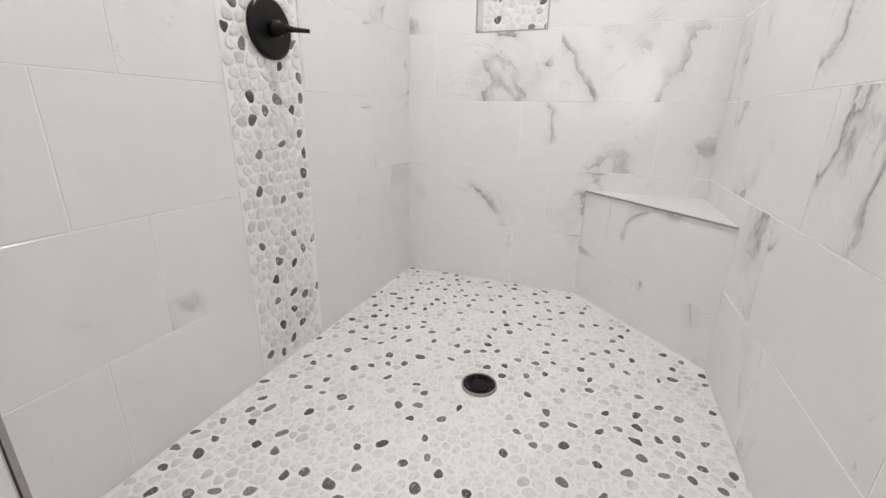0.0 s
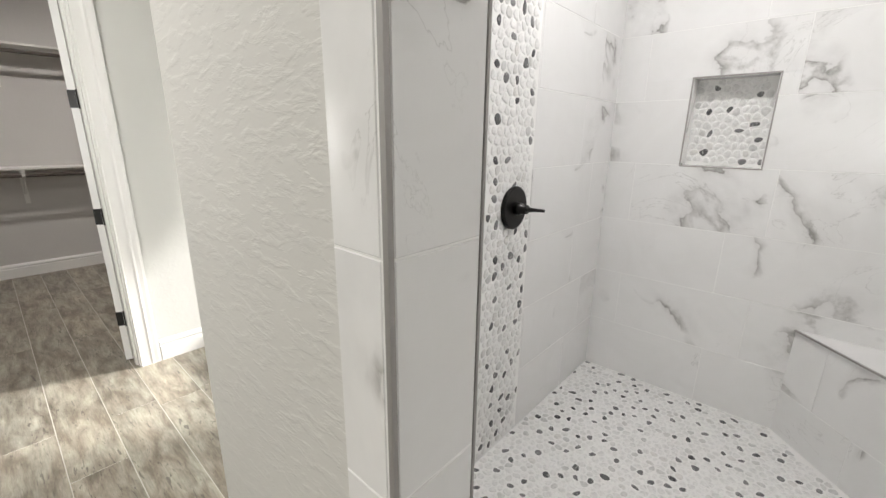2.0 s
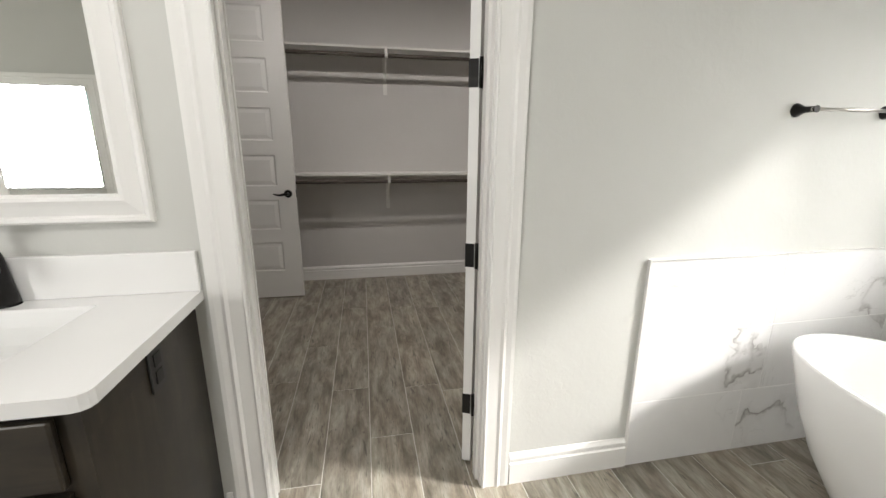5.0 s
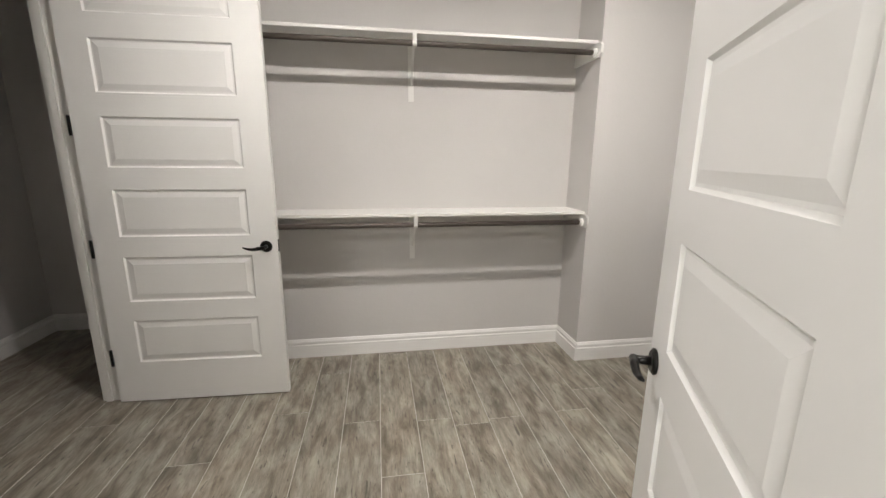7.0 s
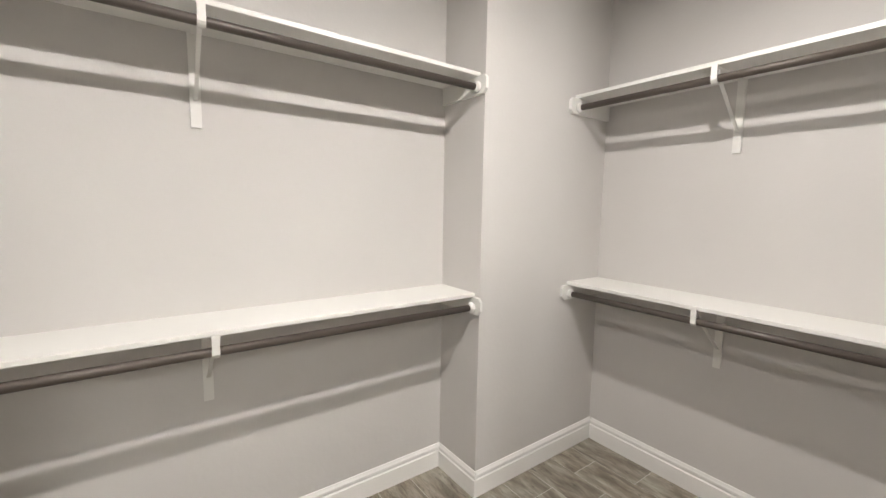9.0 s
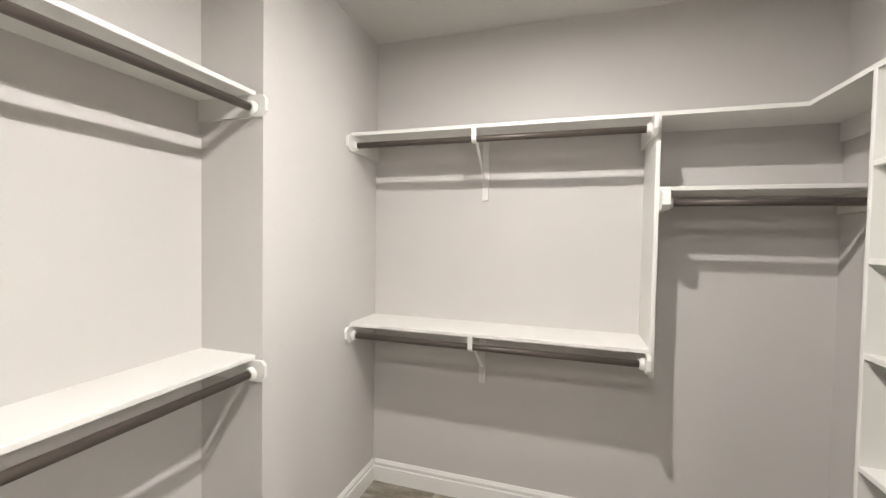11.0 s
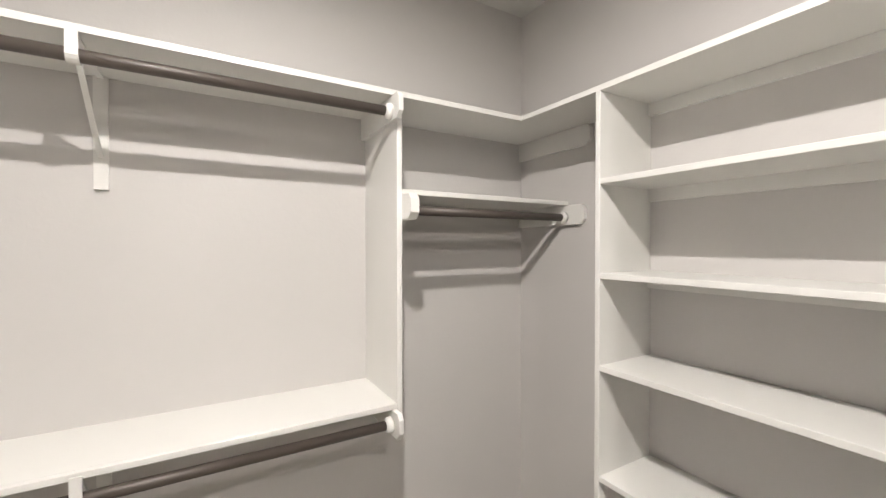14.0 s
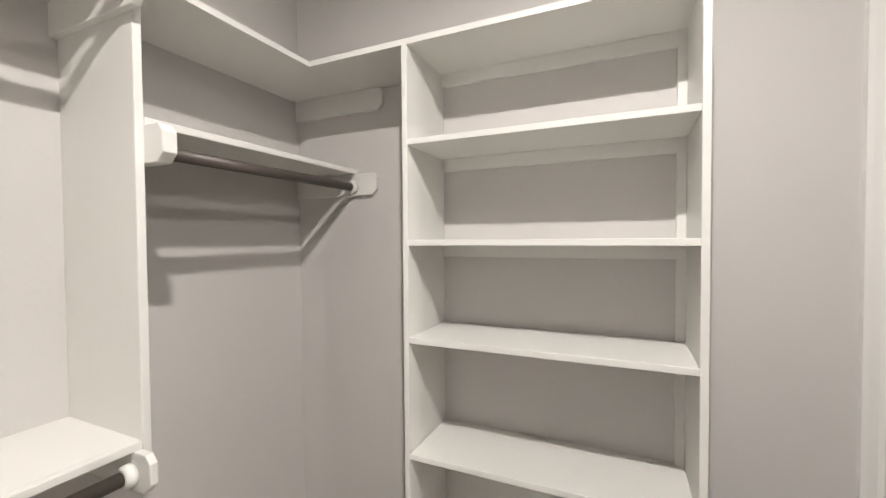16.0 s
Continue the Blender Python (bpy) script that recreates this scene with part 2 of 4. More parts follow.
def tube(bm, pts, radii, n=12, cap=True):
    """A round tube through pts."""
    rings = []
    pts = [Vector(p) for p in pts]
    for i, p in enumerate(pts):
        d = (pts[min(i + 1, len(pts) - 1)] - pts[max(i - 1, 0)]).normalized()
        q = d.to_track_quat("Z", "Y")
        r = radii[i] if isinstance(radii, (list, tuple)) else radii
        rings.append([bm.verts.new(p + q @ Vector((r * math.cos(2 * math.pi * k / n), r * math.sin(2 * math.pi * k / n), 0))) for k in range(n)])
    for a, b in zip(rings, rings[1:]):
        for k in range(n):
            f = bm.faces.new((a[k], a[(k + 1) % n], b[(k + 1) % n], b[k]))
            f.smooth = True
    if cap:
        bm.faces.new(rings[0][::-1])
        bm.faces.new(rings[-1])
    return bm


def structure(name, bm, mat):
    return tagged(part(name, bm, mat), kind="structure")


# ---- plan ----
CH = 2.81
WX, CX, NY, EX, BX, BNY = -6.06, -5.735, 2.157, -3.335, -3.22, 2.20
COL_Y = 1.15
SY0, SY1 = -1.903, -1.813
SWX, SEX, SNY = -1.19, 0.29, 2.157
DOOR_H = 2.44
OY0, OY1 = -0.64, 0.16
T = 0.12
RX, RS = 0.40, -4.1

# closet walls
structure("wall_west", boxes((WX - T, WX, SY1, COL_Y, 0, CH)), WALL)
structure("wall_column", boxes((WX - T, CX, COL_Y, NY + T, 0, CH)), WALL)
structure("wall_north", boxes((CX, EX, NY, NY + T, 0, CH)), WALL)


def two_faced_wall(name, bm, fmat, bmat, x):
    """A wall along y whose faces east of x wear bmat."""
    ob = structure(name, bm, [fmat, bmat])
    for p in ob.data.polygons:
        if p.center.x > x:
            p.material_index = 1
    return ob


two_faced_wall("wall_between", boxes((EX, BX, OY1 + 0.02, BNY + T, 0, CH), (EX, BX, RS, OY0 - 0.02, 0, CH), (EX, BX, OY0 - 0.02, OY1 + 0.02, DOOR_H + 0.02, CH)), WALL, BWALL, (EX + BX) / 2)
SD0, SD1 = -5.65, -4.68
structure("wall_south", boxes((-6.84, SD0 - 0.02, SY0, SY1, 0, CH), (SD1 + 0.02, EX, SY0, SY1, 0, CH), (SD0 - 0.02, SD1 + 0.02, SY0, SY1, DOOR_H + 0.02, CH)), WALL)
structure("wall_back_room", boxes((-6.96, -6.84, -2.96, SY1, 0, CH), (-6.96, EX, -3.08, -2.96, 0, CH)), WALL)
# bath walls
WINX0, WINX1, WZ0, WZ1 = -2.895, -1.50, 1.042, 2.09
structure("wall_bath_north", boxes((BX, WINX0, BNY, BNY + T, 0, CH), (WINX1, SWX - 0.1, BNY, BNY + T, 0, CH), (WINX0, WINX1, BNY, BNY + T, 0, WZ0), (WINX0, WINX1, BNY, BNY + T, WZ1, CH)), BWALL)
two_faced_wall("wall_partition", boxes((SWX - 0.1, SWX - 0.0012, 0.150, BNY + T, 0, CH)), BWALL, WGROUT, SWX - 0.01)
structure("wall_stub", boxes((SWX - 0.1, -0.622, 0.0, 0.150, 0, CH)), TROWEL)
structure("wall_shower_north", boxes((SWX - 0.0012, SEX + T, SNY + 0.0012, SNY + T, 0, 1.282), (SWX - 0.0012, SEX + T, SNY + 0.0012, SNY + T, 1.708, CH), (SWX - 0.0012, -0.826, SNY + 0.0012, SNY + T, 1.282, 1.708),
                                         (-0.484, SEX + T, SNY + 0.0012, SNY + T, 1.282, 1.708), (-0.85, -0.44, SNY + T - 0.02, SNY + T, 1.25, 1.74)), WGROUT)
structure("wall_shower_east", boxes((SEX + 0.0012, SEX + T, 0.0, SNY + 0.0012, 0, CH)), WGROUT)
BW0, BW1, BWZ0, BWZ1 = -3.80, -2.92, 0.88, 1.90
structure("wall_bath_east", boxes((RX, RX + T, RS, BW0, 0, CH), (RX, RX + T, BW1, -0.02, 0, CH), (RX, RX + T, BW0, BW1, 0, BWZ0), (RX, RX + T, BW0, BW1, BWZ1, CH)), BWALL)
structure("wall_bath_south", boxes((BX, RX + T, RS - T, RS, 0, CH)), BWALL)
structure("ceiling", boxes((-7.0, 0.6, -4.25, 2.34, CH, CH + 0.1)), CEIL)
structure("floor", boxes((-7.0, 0.6, -4.25, 2.34, -0.12, -0.0014)), FGROUT)
structure("ground", boxes((-60, 60, -60, 60, -0.5, -0.42)), GRASSY)

# ---- mouldings ----
BASE_PROFILE = [(0, 0), (0.015, 0), (0.015, 0.094), (0.0085, 0.099), (0.0085, 0.104), (0.0125, 0.109), (0.0125, 0.121), (0.007, 0.131), (0.0035, 0.139), (0, 0.14)]
CASE_PROFILE = [(0, 0), (0, 0.012), (0.006, 0.016), (0.012, 0.012), (0.052, 0.014), (0.063, 0.019), (0.074, 0.015), (0.094, 0.018), (0.108, 0.018), (0.11, 0.0)]


def run(bm, profile, p0, p1, out):
    """A moulding on the floor from p0 to p1, standing out along the vector out."""
    p0, p1, o = Vector((*p0, 0)), Vector((*p1, 0)), Vector((*out, 0))
    r0 = [bm.verts.new(p0 + o * a + Vector((0, 0, b))) for a, b in profile]
    r1 = [bm.verts.new(p1 + o * a + Vector((0, 0, b))) for a, b in profile]
    bm.faces.new(r0)
    bm.faces.new(r1[::-1])
    for i in range(len(profile)):
        j = (i + 1) % len(profile)
        bm.faces.new((r0[i], r0[j], r1[j], r1[i]))


def baseboard(*runs):
    bm = bmesh.new()
    for p0, p1, out in runs:
        run(bm, BASE_PROFILE, p0, p1, out)
    return structure("baseboard", bm, TRIM)


baseboard(((WX, SY1), (WX, COL_Y), (1, 0)))
baseboard(((WX + 0.015, COL_Y), (CX + 0.015, COL_Y), (0, -1)))
baseboard(((CX, COL_Y - 0.0), (CX, NY), (1, 0)))
baseboard(((CX + 0.015, NY), (EX, NY), (0, -1)))
baseboard(((EX, 0.28), (EX, 0.644), (-1, 0)))
baseboard(((EX, 1.469), (EX, NY - 0.015), (-1, 0)))
baseboard(((EX, SY1), (EX, OY0 - 0.12), (-1, 0)))
baseboard(((WX + 0.015, SY1), (SD0 - 0.12, SY1), (0, 1)))
baseboard(((SD1 + 0.12, SY1), (EX - 0.015, SY1), (0, 1)))
baseboard(((BX, 0.28), (BX, 0.80), (1, 0)))
baseboard(((BX, -0.78), (BX, OY0 - 0.12), (1, 0)))
baseboard(((-6.84, -2.96), (-6.84, SY0), (1, 0)))
baseboard(((-6.825, -2.96), (EX, -2.96), (0, 1)))
baseboard(((SWX - 0.1, 0.0), (SWX - 0.1, 1.2), (-1, 0)))
baseboard(((RX, RS), (RX, -0.02), (-1, 0)))
baseboard(((BX + 0.6, RS), (RX - 0.015, RS), (0, 1)))


def casing(name, face, sign, along, a0, a1, top):
    """Door casing on the plane face (x or y), standing out to sign, round the opening a0..a1 of that height."""
    g = thing(name, (0, 0, 0), "", "")
    tagged(g, kind="structure")

    def pt(u, d, z):
        return (face + sign * d, u, z) if along == "y" else (u, face + sign * d, z)

    def stile(u, s):
        bm = bmesh.new()
        r0 = [bm.verts.new(pt(u + s * w, d, 0)) for w, d in CASE_PROFILE]
        r1 = [bm.verts.new(pt(u + s * w, d, top + w)) for w, d in CASE_PROFILE]
        bm.faces.new(r0)
        bm.faces.new(r1)
        for i in range(len(CASE_PROFILE)):
            j = (i + 1) % len(CASE_PROFILE)
            bm.faces.new((r0[i], r0[j], r1[j], r1[i]))
        part("side_casing", bm, TRIM, g)
    stile(a0, -1)
    stile(a1, 1)
    bm = bmesh.new()
    r0 = [bm.verts.new(pt(a0 - w, d, top + w)) for w, d in CASE_PROFILE]
    r1 = [bm.verts.new(pt(a1 + w, d, top + w)) for w, d in CASE_PROFILE]
    bm.faces.new(r0)
    bm.faces.new(r1)
    for i in range(len(CASE_PROFILE)):
        j = (i + 1) % len(CASE_PROFILE)
        bm.faces.new((r0[i], r0[j], r1[j], r1[i]))
    part("head_casing", bm, TRIM, g)
    return g


casing("trim", BX, 1, "y", OY0 + 0.005, OY1 + 0.005, DOOR_H + 0.005)
casing("trim", EX, -1, "y", OY0 + 0.005, OY1 + 0.005, DOOR_H + 0.005)
casing("trim", SY1, 1, "x", SD0 - 0.005, SD1 + 0.005, DOOR_H + 0.005)
casing("trim", SY0, -1, "x", SD0 - 0.005, SD1 + 0.005, DOOR_H + 0.005)
# jambs with stops
structure("trim", boxes((EX, BX, OY0 - 0.02, OY0, 0, DOOR_H), (EX, BX, OY1, OY1 + 0.02, 0, DOOR_H), (EX, BX, OY0 - 0.02, OY1 + 0.02, DOOR_H, DOOR_H + 0.02),
                        (EX + 0.042, BX - 0.035, OY0, OY0 + 0.011, 0, DOOR_H), (EX + 0.042, BX - 0.035, OY1 - 0.011, OY1, 0, DOOR_H)), TRIM)
structure("trim", boxes((SD0 - 0.02, SD0, SY0, SY1, 0, DOOR_H), (SD1, SD1 + 0.02, SY0, SY1, 0, DOOR_H), (SD0 - 0.02, SD1 + 0.02, SY0, SY1, DOOR_H, DOOR_H + 0.02),
                        (SD0, SD0 + 0.011, SY0 + 0.015, SY1 - 0.045, 0, DOOR_H)), TRIM)

# ---- doors ----


def lever(parent, u, z, side, toward, thick):
    """A lever handle on the face of a door leaf at u along it; toward: the way that the lever points."""
    y = side * thick / 2
    bm = tube(bmesh.new(), [(u, y, z), (u, y + side * 0.006, z), (u, y + side * 0.012, z)], [0.033, 0.034, 0.026], 24)
    h = part("handle", bm, BLACK, parent, "black bronze lever handle")
    bm = tube(bmesh.new(), [(u, y + side * 0.008, z), (u, y + side * 0.05, z)], [0.012, 0.010], 12)
    tube(bm, [(u - toward * 0.008, y + side * 0.05, z), (u + toward * 0.03, y + side * 0.053, z - 0.002), (u + toward * 0.06, y + side * 0.052, z - 0.008),
              (u + toward * 0.09, y + side * 0.050, z - 0.004), (u + toward * 0.115, y + side * 0.048, z + 0.004)], [0.011, 0.011, 0.009, 0.007, 0.004], 12)
    part("lever", bm, BLACK, h)


def leaf(name, width, m, label, lever_toward=-1, knuckle=1):
    """A six-panel leaf, 2.43 high, hinge edge at the origin, reaching along x."""
    th, hgt = 0.036, 2.428
    door = thing(name, (0, 0, 0), label, "door")
    door.matrix_basis = m
    lo, hi = 0.140, width - 0.145
    bm = bmesh.new()
    core = 0.008
    box(bm, 0, width, -core, core, 0, hgt)
    zs = [(0.248 + 0.3735 * i, 0.506 + 0.3735 * i) for i in range(6)]
    for s in (-1, 1):
        a, b = (core, th / 2) if s > 0 else (-th / 2, -core)
        box(bm, 0, lo, a, b, 0, hgt)
        box(bm, hi, width, a, b, 0, hgt)
        edges = [0] + [z for pair in zs for z in pair] + [hgt]
        for z0, z1 in zip(edges[::2], edges[1::2]):
            box(bm, lo, hi, a, b, z0, z1)
    part("slab", bm, DOORP, door)
    for z0, z1 in zs:
        bm = bmesh.new()
        for s in (-1, 1):
            def ring(d, w):
                return [bm.verts.new((x, s * d, z)) for x, z in ((lo + w, z0 + w), (hi - w, z0 + w), (hi - w, z1 - w), (lo + w, z1 - w))]
            r = [ring(th / 2, 0.0), ring(0.0095, 0.008), ring(0.0095, 0.016), ring(th / 2 - 0.0022, 0.043)]
            for p, q in zip(r, r[1:]):
                for i in range(4):
                    bm.faces.new((p[i], p[(i + 1) % 4], q[(i + 1) % 4], q[i]))
            bm.faces.new(r[-1])
        part("panel", bm, DOORP, door)
    for s in (-1, 1):
        lever(door, width - 0.062, 0.93, s, lever_toward, th)
    part("latch_plate", boxes((width, width + 0.0015, -0.0125, 0.0125, 0.895, 0.965)), BLACK, door)
    for z in (0.283, 0.93, 1.578, 2.225):
        bm = tube(bmesh.new(), [(-0.004, knuckle * (th / 2 + 0.006), z - 0.05), (-0.004, knuckle * (th / 2 + 0.006), z + 0.05)], 0.0075, 10)
        box(bm, -0.0018, 0.0, -th / 2 + 0.004, th / 2 + 0.003, z - 0.046, z + 0.046)
        part("hinge", bm, BLACK, door, "black hinge")
    return door


leaf("door_1", 0.79, pose(EX - 0.021, OY1 - 0.0245, 0.010, 0, 0, 180 - 25.3), "white painted six-panel door standing open into the closet", -1, -1)
leaf("door_2", 0.964, pose(SD0 + 0.022, SY1 + 0.02, 0.010, 0, 0, 88.2), "white six-panel door with black lever, open beside closet shelves", -1, -1)

bm = bmesh.new()
for z in (0.283, 0.93, 1.578, 2.225):
    box(bm, EX + 0.002, EX + 0.032, OY1 - 0.0015, OY1, z - 0.046, z + 0.046)
structure("trim", bm, BLACK)
structure("trim", boxes((EX + 0.012, EX + 0.042, OY0, OY0 + 0.0015, 0.885, 0.975)), BLACK)

# ---- closet shelves ----
SH, RODR = 0.019, 0.0165


def shelf_board(name, outline, z, label):
    """A painted board over an outline whose second and third points are its front, with an edge band; its top at z."""
    g = thing(name, (0, 0, 0), label, "shelf")
    p, q = Vector(outline[1]), Vector(outline[2])
    back = (Vector(outline[0]) - p).normalized() * 0.018
    bm = prism(bmesh.new(), [outline[0], tuple(p + back), tuple(q + back), outline[3]], "z", z - SH, z - 0.0004)
    part("board", bm, SHELFP, g)
    bm = prism(bmesh.new(), [tuple(p + back), tuple(p), tuple(q), tuple(q + back)], "z", z - SH - 0.0006, z)
    bmesh.ops.bevel(bm, geom=bm.edges[:], offset=0.002, segments=1, affect="EDGES")
    part("front_edge", bm, SHELFP, g)
    return g


def cleat(origin, along, out, length, thick=0.018, label="white wooden cleat with a clipped end holding the shelf"):
    """A board on edge that carries a shelf's end; along: from the wall to the front; out: away from its support."""
    a, o = Vector((*along, 0)), Vector((*out, 0))
    h = 0.088
    pts = [(0, 0), (length - 0.022, 0), (length, 0.022), (length, h - 0.018), (length - 0.016, h), (0, h)]
    bm = bmesh.new()
    base = Vector(origin)
    r0 = [bm.verts.new(base + a * u + Vector((0, 0, v - h))) for u, v in pts]
    r1 = [bm.verts.new(base + a * u + o * thick + Vector((0, 0, v - h))) for u, v in pts]
    bm.faces.new(r0)
    bm.faces.new(r1)
    for i in range(len(pts)):
        j = (i + 1) % len(pts)
        bm.faces.new((r0[i], r0[j], r1[j], r1[i]))
    bmesh.ops.bevel(bm, geom=bm.edges[:], offset=0.0015, segments=1, affect="EDGES")
    c = new("cleat", mesh_from(bm, "cleat", SHELFP))
    return tagged(c, label, "shelf support", "closet shelf cleats")


def rod(p0, p1, label="dark bronze closet hanging rod between white end sockets"):
    p0, p1 = Vector(p0), Vector(p1)
    d = (p1 - p0).normalized()
    t = thing("closet_rod", p0, label, "closet rod", "closet rods")
    w = p1 - p0
    part("pole", tube(bmesh.new(), [d * 0.004, w - d * 0.004], RODR, 20), ROD, t)
    for a, s in ((Vector((0, 0, 0)), 1), (w, -1)):
        part("socket", tube(bmesh.new(), [a, a + d * s * 0.012, a + d * s * 0.022], [0.027, 0.027, 0.022], 20), SHELFP, t)
    return t


def bracket(wall_pt, out, reach, z, rodz):
    """A shelf and rod bracket: an upright on the wall, an arm below the shelf, a brace and a hook. wall_pt: (x, y) on the wall."""
    o = Vector((*out, 0))
    side = Vector((-out[1], out[0], 0))
    t = thing("shelf_bracket", (*wall_pt, z - SH), "white metal bracket holding up the shelf and its rod", "shelf bracket", "closet shelf brackets")
    hw = 0.0125

    def bar(name, pts, w, th):
        bm = bmesh.new()
        rings = []
        for i, (u, v) in enumerate(pts):
            a = Vector(pts[min(i + 1, len(pts) - 1)]) - Vector(pts[max(i - 1, 0)])
            nrm = Vector((-a[1], a[0])).normalized() * th / 2
            rings.append([bm.verts.new(o * (u + k * nrm[0]) + Vector((0, 0, v + k * nrm[1])) + side * s * w) for k, s in ((1, 1), (1, -1), (-1, -1), (-1, 1))])
        for r, q in zip(rings, rings[1:]):
            for i in range(4):
                bm.faces.new((r[i], r[(i + 1) % 4], q[(i + 1) % 4], q[i]))
        bm.faces.new(rings[0])
        bm.faces.new(rings[-1])
        return part(name, bm, SHELFP, t)
    part("upright", (box(bmesh.new(), 0, 1, 0, 1, 0, 1)), SHELFP, t)
    up = t.children[-1]
    me = up.data
    for v in me.vertices:
        u, s, w = v.co
        v.co = o * (0.001 + u * 0.012) + side * ((s - 0.5) * 0.036) + Vector((0, 0, -0.345 + 0.345 * w))
    bar("arm", [(0.012, -0.004), (reach - 0.004, -0.004)], hw * 0.7, 0.006)
    bar("brace", [(0.013, -0.245), (0.035, -0.235), (reach - 0.06, -0.045), (reach - 0.035, -0.012)], hw * 0.55, 0.006)
    rz = rodz - (z - SH)
    hook = [(reach - 0.002, 0.012), (reach - 0.002, rz - 0.006)]
    r = RODR + 0.004
    cx = reach - 0.002 - r
    hook += [(cx + r * math.cos(a), rz + r * math.sin(a)) for a in [radians(-20 - 20 * k) for k in range(7)]]
    bar("hook", hook, hw, 0.004)
    return t


UP, LOW = 2.175, 1.092
FX = -5.77   # front of the west shelves
FYN = 1.838   # front of the north shelves
RODDROP = 0.073
PX0, PX1 = -4.176, -4.156
for z in (UP, LOW):
    low = z == LOW
    shelf_board("wall_shelf", [(WX, SY1), (FX, SY1), (FX, COL_Y), (WX, COL_Y)], z, "lower white painted closet shelf above a dark rod" if low else "upper white painted closet shelf above a dark rod")
    cleat((WX, COL_Y, z - SH), (1, 0), (0, -1), 0.35)
    rod((FX - 0.002, SY1, z - RODDROP), (FX - 0.002, COL_Y - 0.018, z - RODDROP))
    bracket((WX, -0.018), (1, 0), FX - WX + 0.0205, z, z - RODDROP)
    bracket((WX, -1.14), (1, 0), FX - WX + 0.0205, z, z - RODDROP)
    cleat((CX, NY, z - SH), (0, -1), (1, 0), 0.375)
    cleat((PX0 - 0.0, NY, z - SH), (0, -1), (-1, 0), 0.375)
    rod((CX + 0.018, FYN + 0.012, z - RODDROP), (PX0 - 0.018, FYN + 0.012, z - RODDROP))
    bracket((-5.02, NY), (0, -1), NY - FYN + 0.0105, z, z - RODDROP)
shelf_board("wall_shelf", [(CX, NY), (CX, FYN), (PX0, FYN), (PX0, NY)], LOW, "lower white painted shelf between wall and side panel")
SFX = EX - 0.28
corner = thing("corner_shelf", (0, 0, 0), "long white painted shelf turning the closet corner over open shelving", "shelf")
for outline in ([(CX, NY), (CX, FYN), (EX, FYN), (EX, NY)], [(SFX, FYN - 0.0005), (SFX, 0.664), (EX, 0.664), (EX, FYN - 0.0005)]):
    bm = prism(bmesh.new(), outline, "z", UP - SH, UP)
    bmesh.ops.bevel(bm, geom=[e for e in bm.edges if all(v.co.z > UP - 0.001 for v in e.verts)], offset=0.0012, segments=1, affect="EDGES")
    part("board", bm, SHELFP, corner)
tagged(part("side_panel", boxes((PX0, PX1, FYN, NY, 0.962, UP - SH), bevel=0.0015), SHELFP), "tall white painted panel between two hanging sections", "shelf panel")
# short hanging section
MID = 1.838
shelf_board("wall_shelf", [(PX1, NY), (PX1, FYN), (EX, FYN), (EX, NY)], MID, "short white painted shelf in the closet corner over a rod")
cleat((PX1, NY, MID - SH), (0, -1), (1, 0), 0.385, thick=0.034)
cleat((EX, NY, MID - SH), (0, -1), (-1, 0), 0.42)
rod((PX1 + 0.034, FYN + 0.012, MID - RODDROP), (EX - 0.018, FYN + 0.012, MID - RODDROP))
cleat((EX, NY, UP - SH), (0, -1), (-1, 0), 0.45)

# shelf tower
tower = thing("shelf_tower", (0, 0, 0), "white painted open shelving tower standing on the closet floor", "shelving")
TY0, TY1 = 0.664, 1.468
part("side", boxes((SFX, EX, TY1 - SH, TY1, 0, UP - SH), bevel=0.0015), SHELFP, tower)
part("side", boxes((SFX, EX, TY0 - SH, TY0, 0, UP + 0.02), bevel=0.0015), SHELFP, tower)
for z in (1.864, 1.549, 1.240, 0.868, 0.50, 0.13):
    part("shelf", boxes((SFX, EX, TY0, TY1 - SH, z - SH, z), bevel=0.0015), SHELFP, tower)
for z in (UP, 1.864, 1.549, 1.240, 0.868, 0.50):
    part("ledger", boxes((EX - 0.018, EX, TY0, TY1 - SH, z - SH - 0.045, z - SH), bevel=0.0015), SHELFP, tower)
part("filler_strip", boxes((EX - 0.0175, EX, TY0, TY0 + 0.026, 0, UP - SH), bevel=0.0015), SHELFP, tower)

# ---- bathroom: vanity ----
VF, VE = -2.69, -0.79
VS = -2.62
van = thing("vanity_cabinet", (0, 0, 0), "dark stained knotty wood vanity cabinet beneath a white countertop", "cabinet")
part("body", boxes((BX, VF, VS, VE, 0.10, 0.80)), WOODV, van)
part("toe_kick", boxes((BX, VF - 0.07, VS, VE, 0.0, 0.10)), WOODV, van)
part("front_rail", boxes((-2.76, VF, VS, VE, 0.80, 0.874)), WOODV, van)
part("end_panel", boxes((BX, -2.76, -0.96, VE, 0.80, 0.874)), WOODV, van)
part("end_panel", boxes((BX, -2.76, VS, -1.60, 0.80, 0.874)), WOODV, van)
part("face_frame", boxes((VF, VF + 0.012, VE - 0.06, VE, 0.10, 0.874), (VF, VF + 0.012, VS, VE - 0.06, 0.858, 0.874), (VF, VF + 0.012, VS, VE - 0.06, 0.690, 0.705),
                          (VF, VF + 0.012, VS, VE - 0.06, 0.10, 0.13)), WOODV, van)
part("base_moulding", boxes((BX, VF + 0.014, VE, VE + 0.010, 0, 0.05)), WOODV, van)


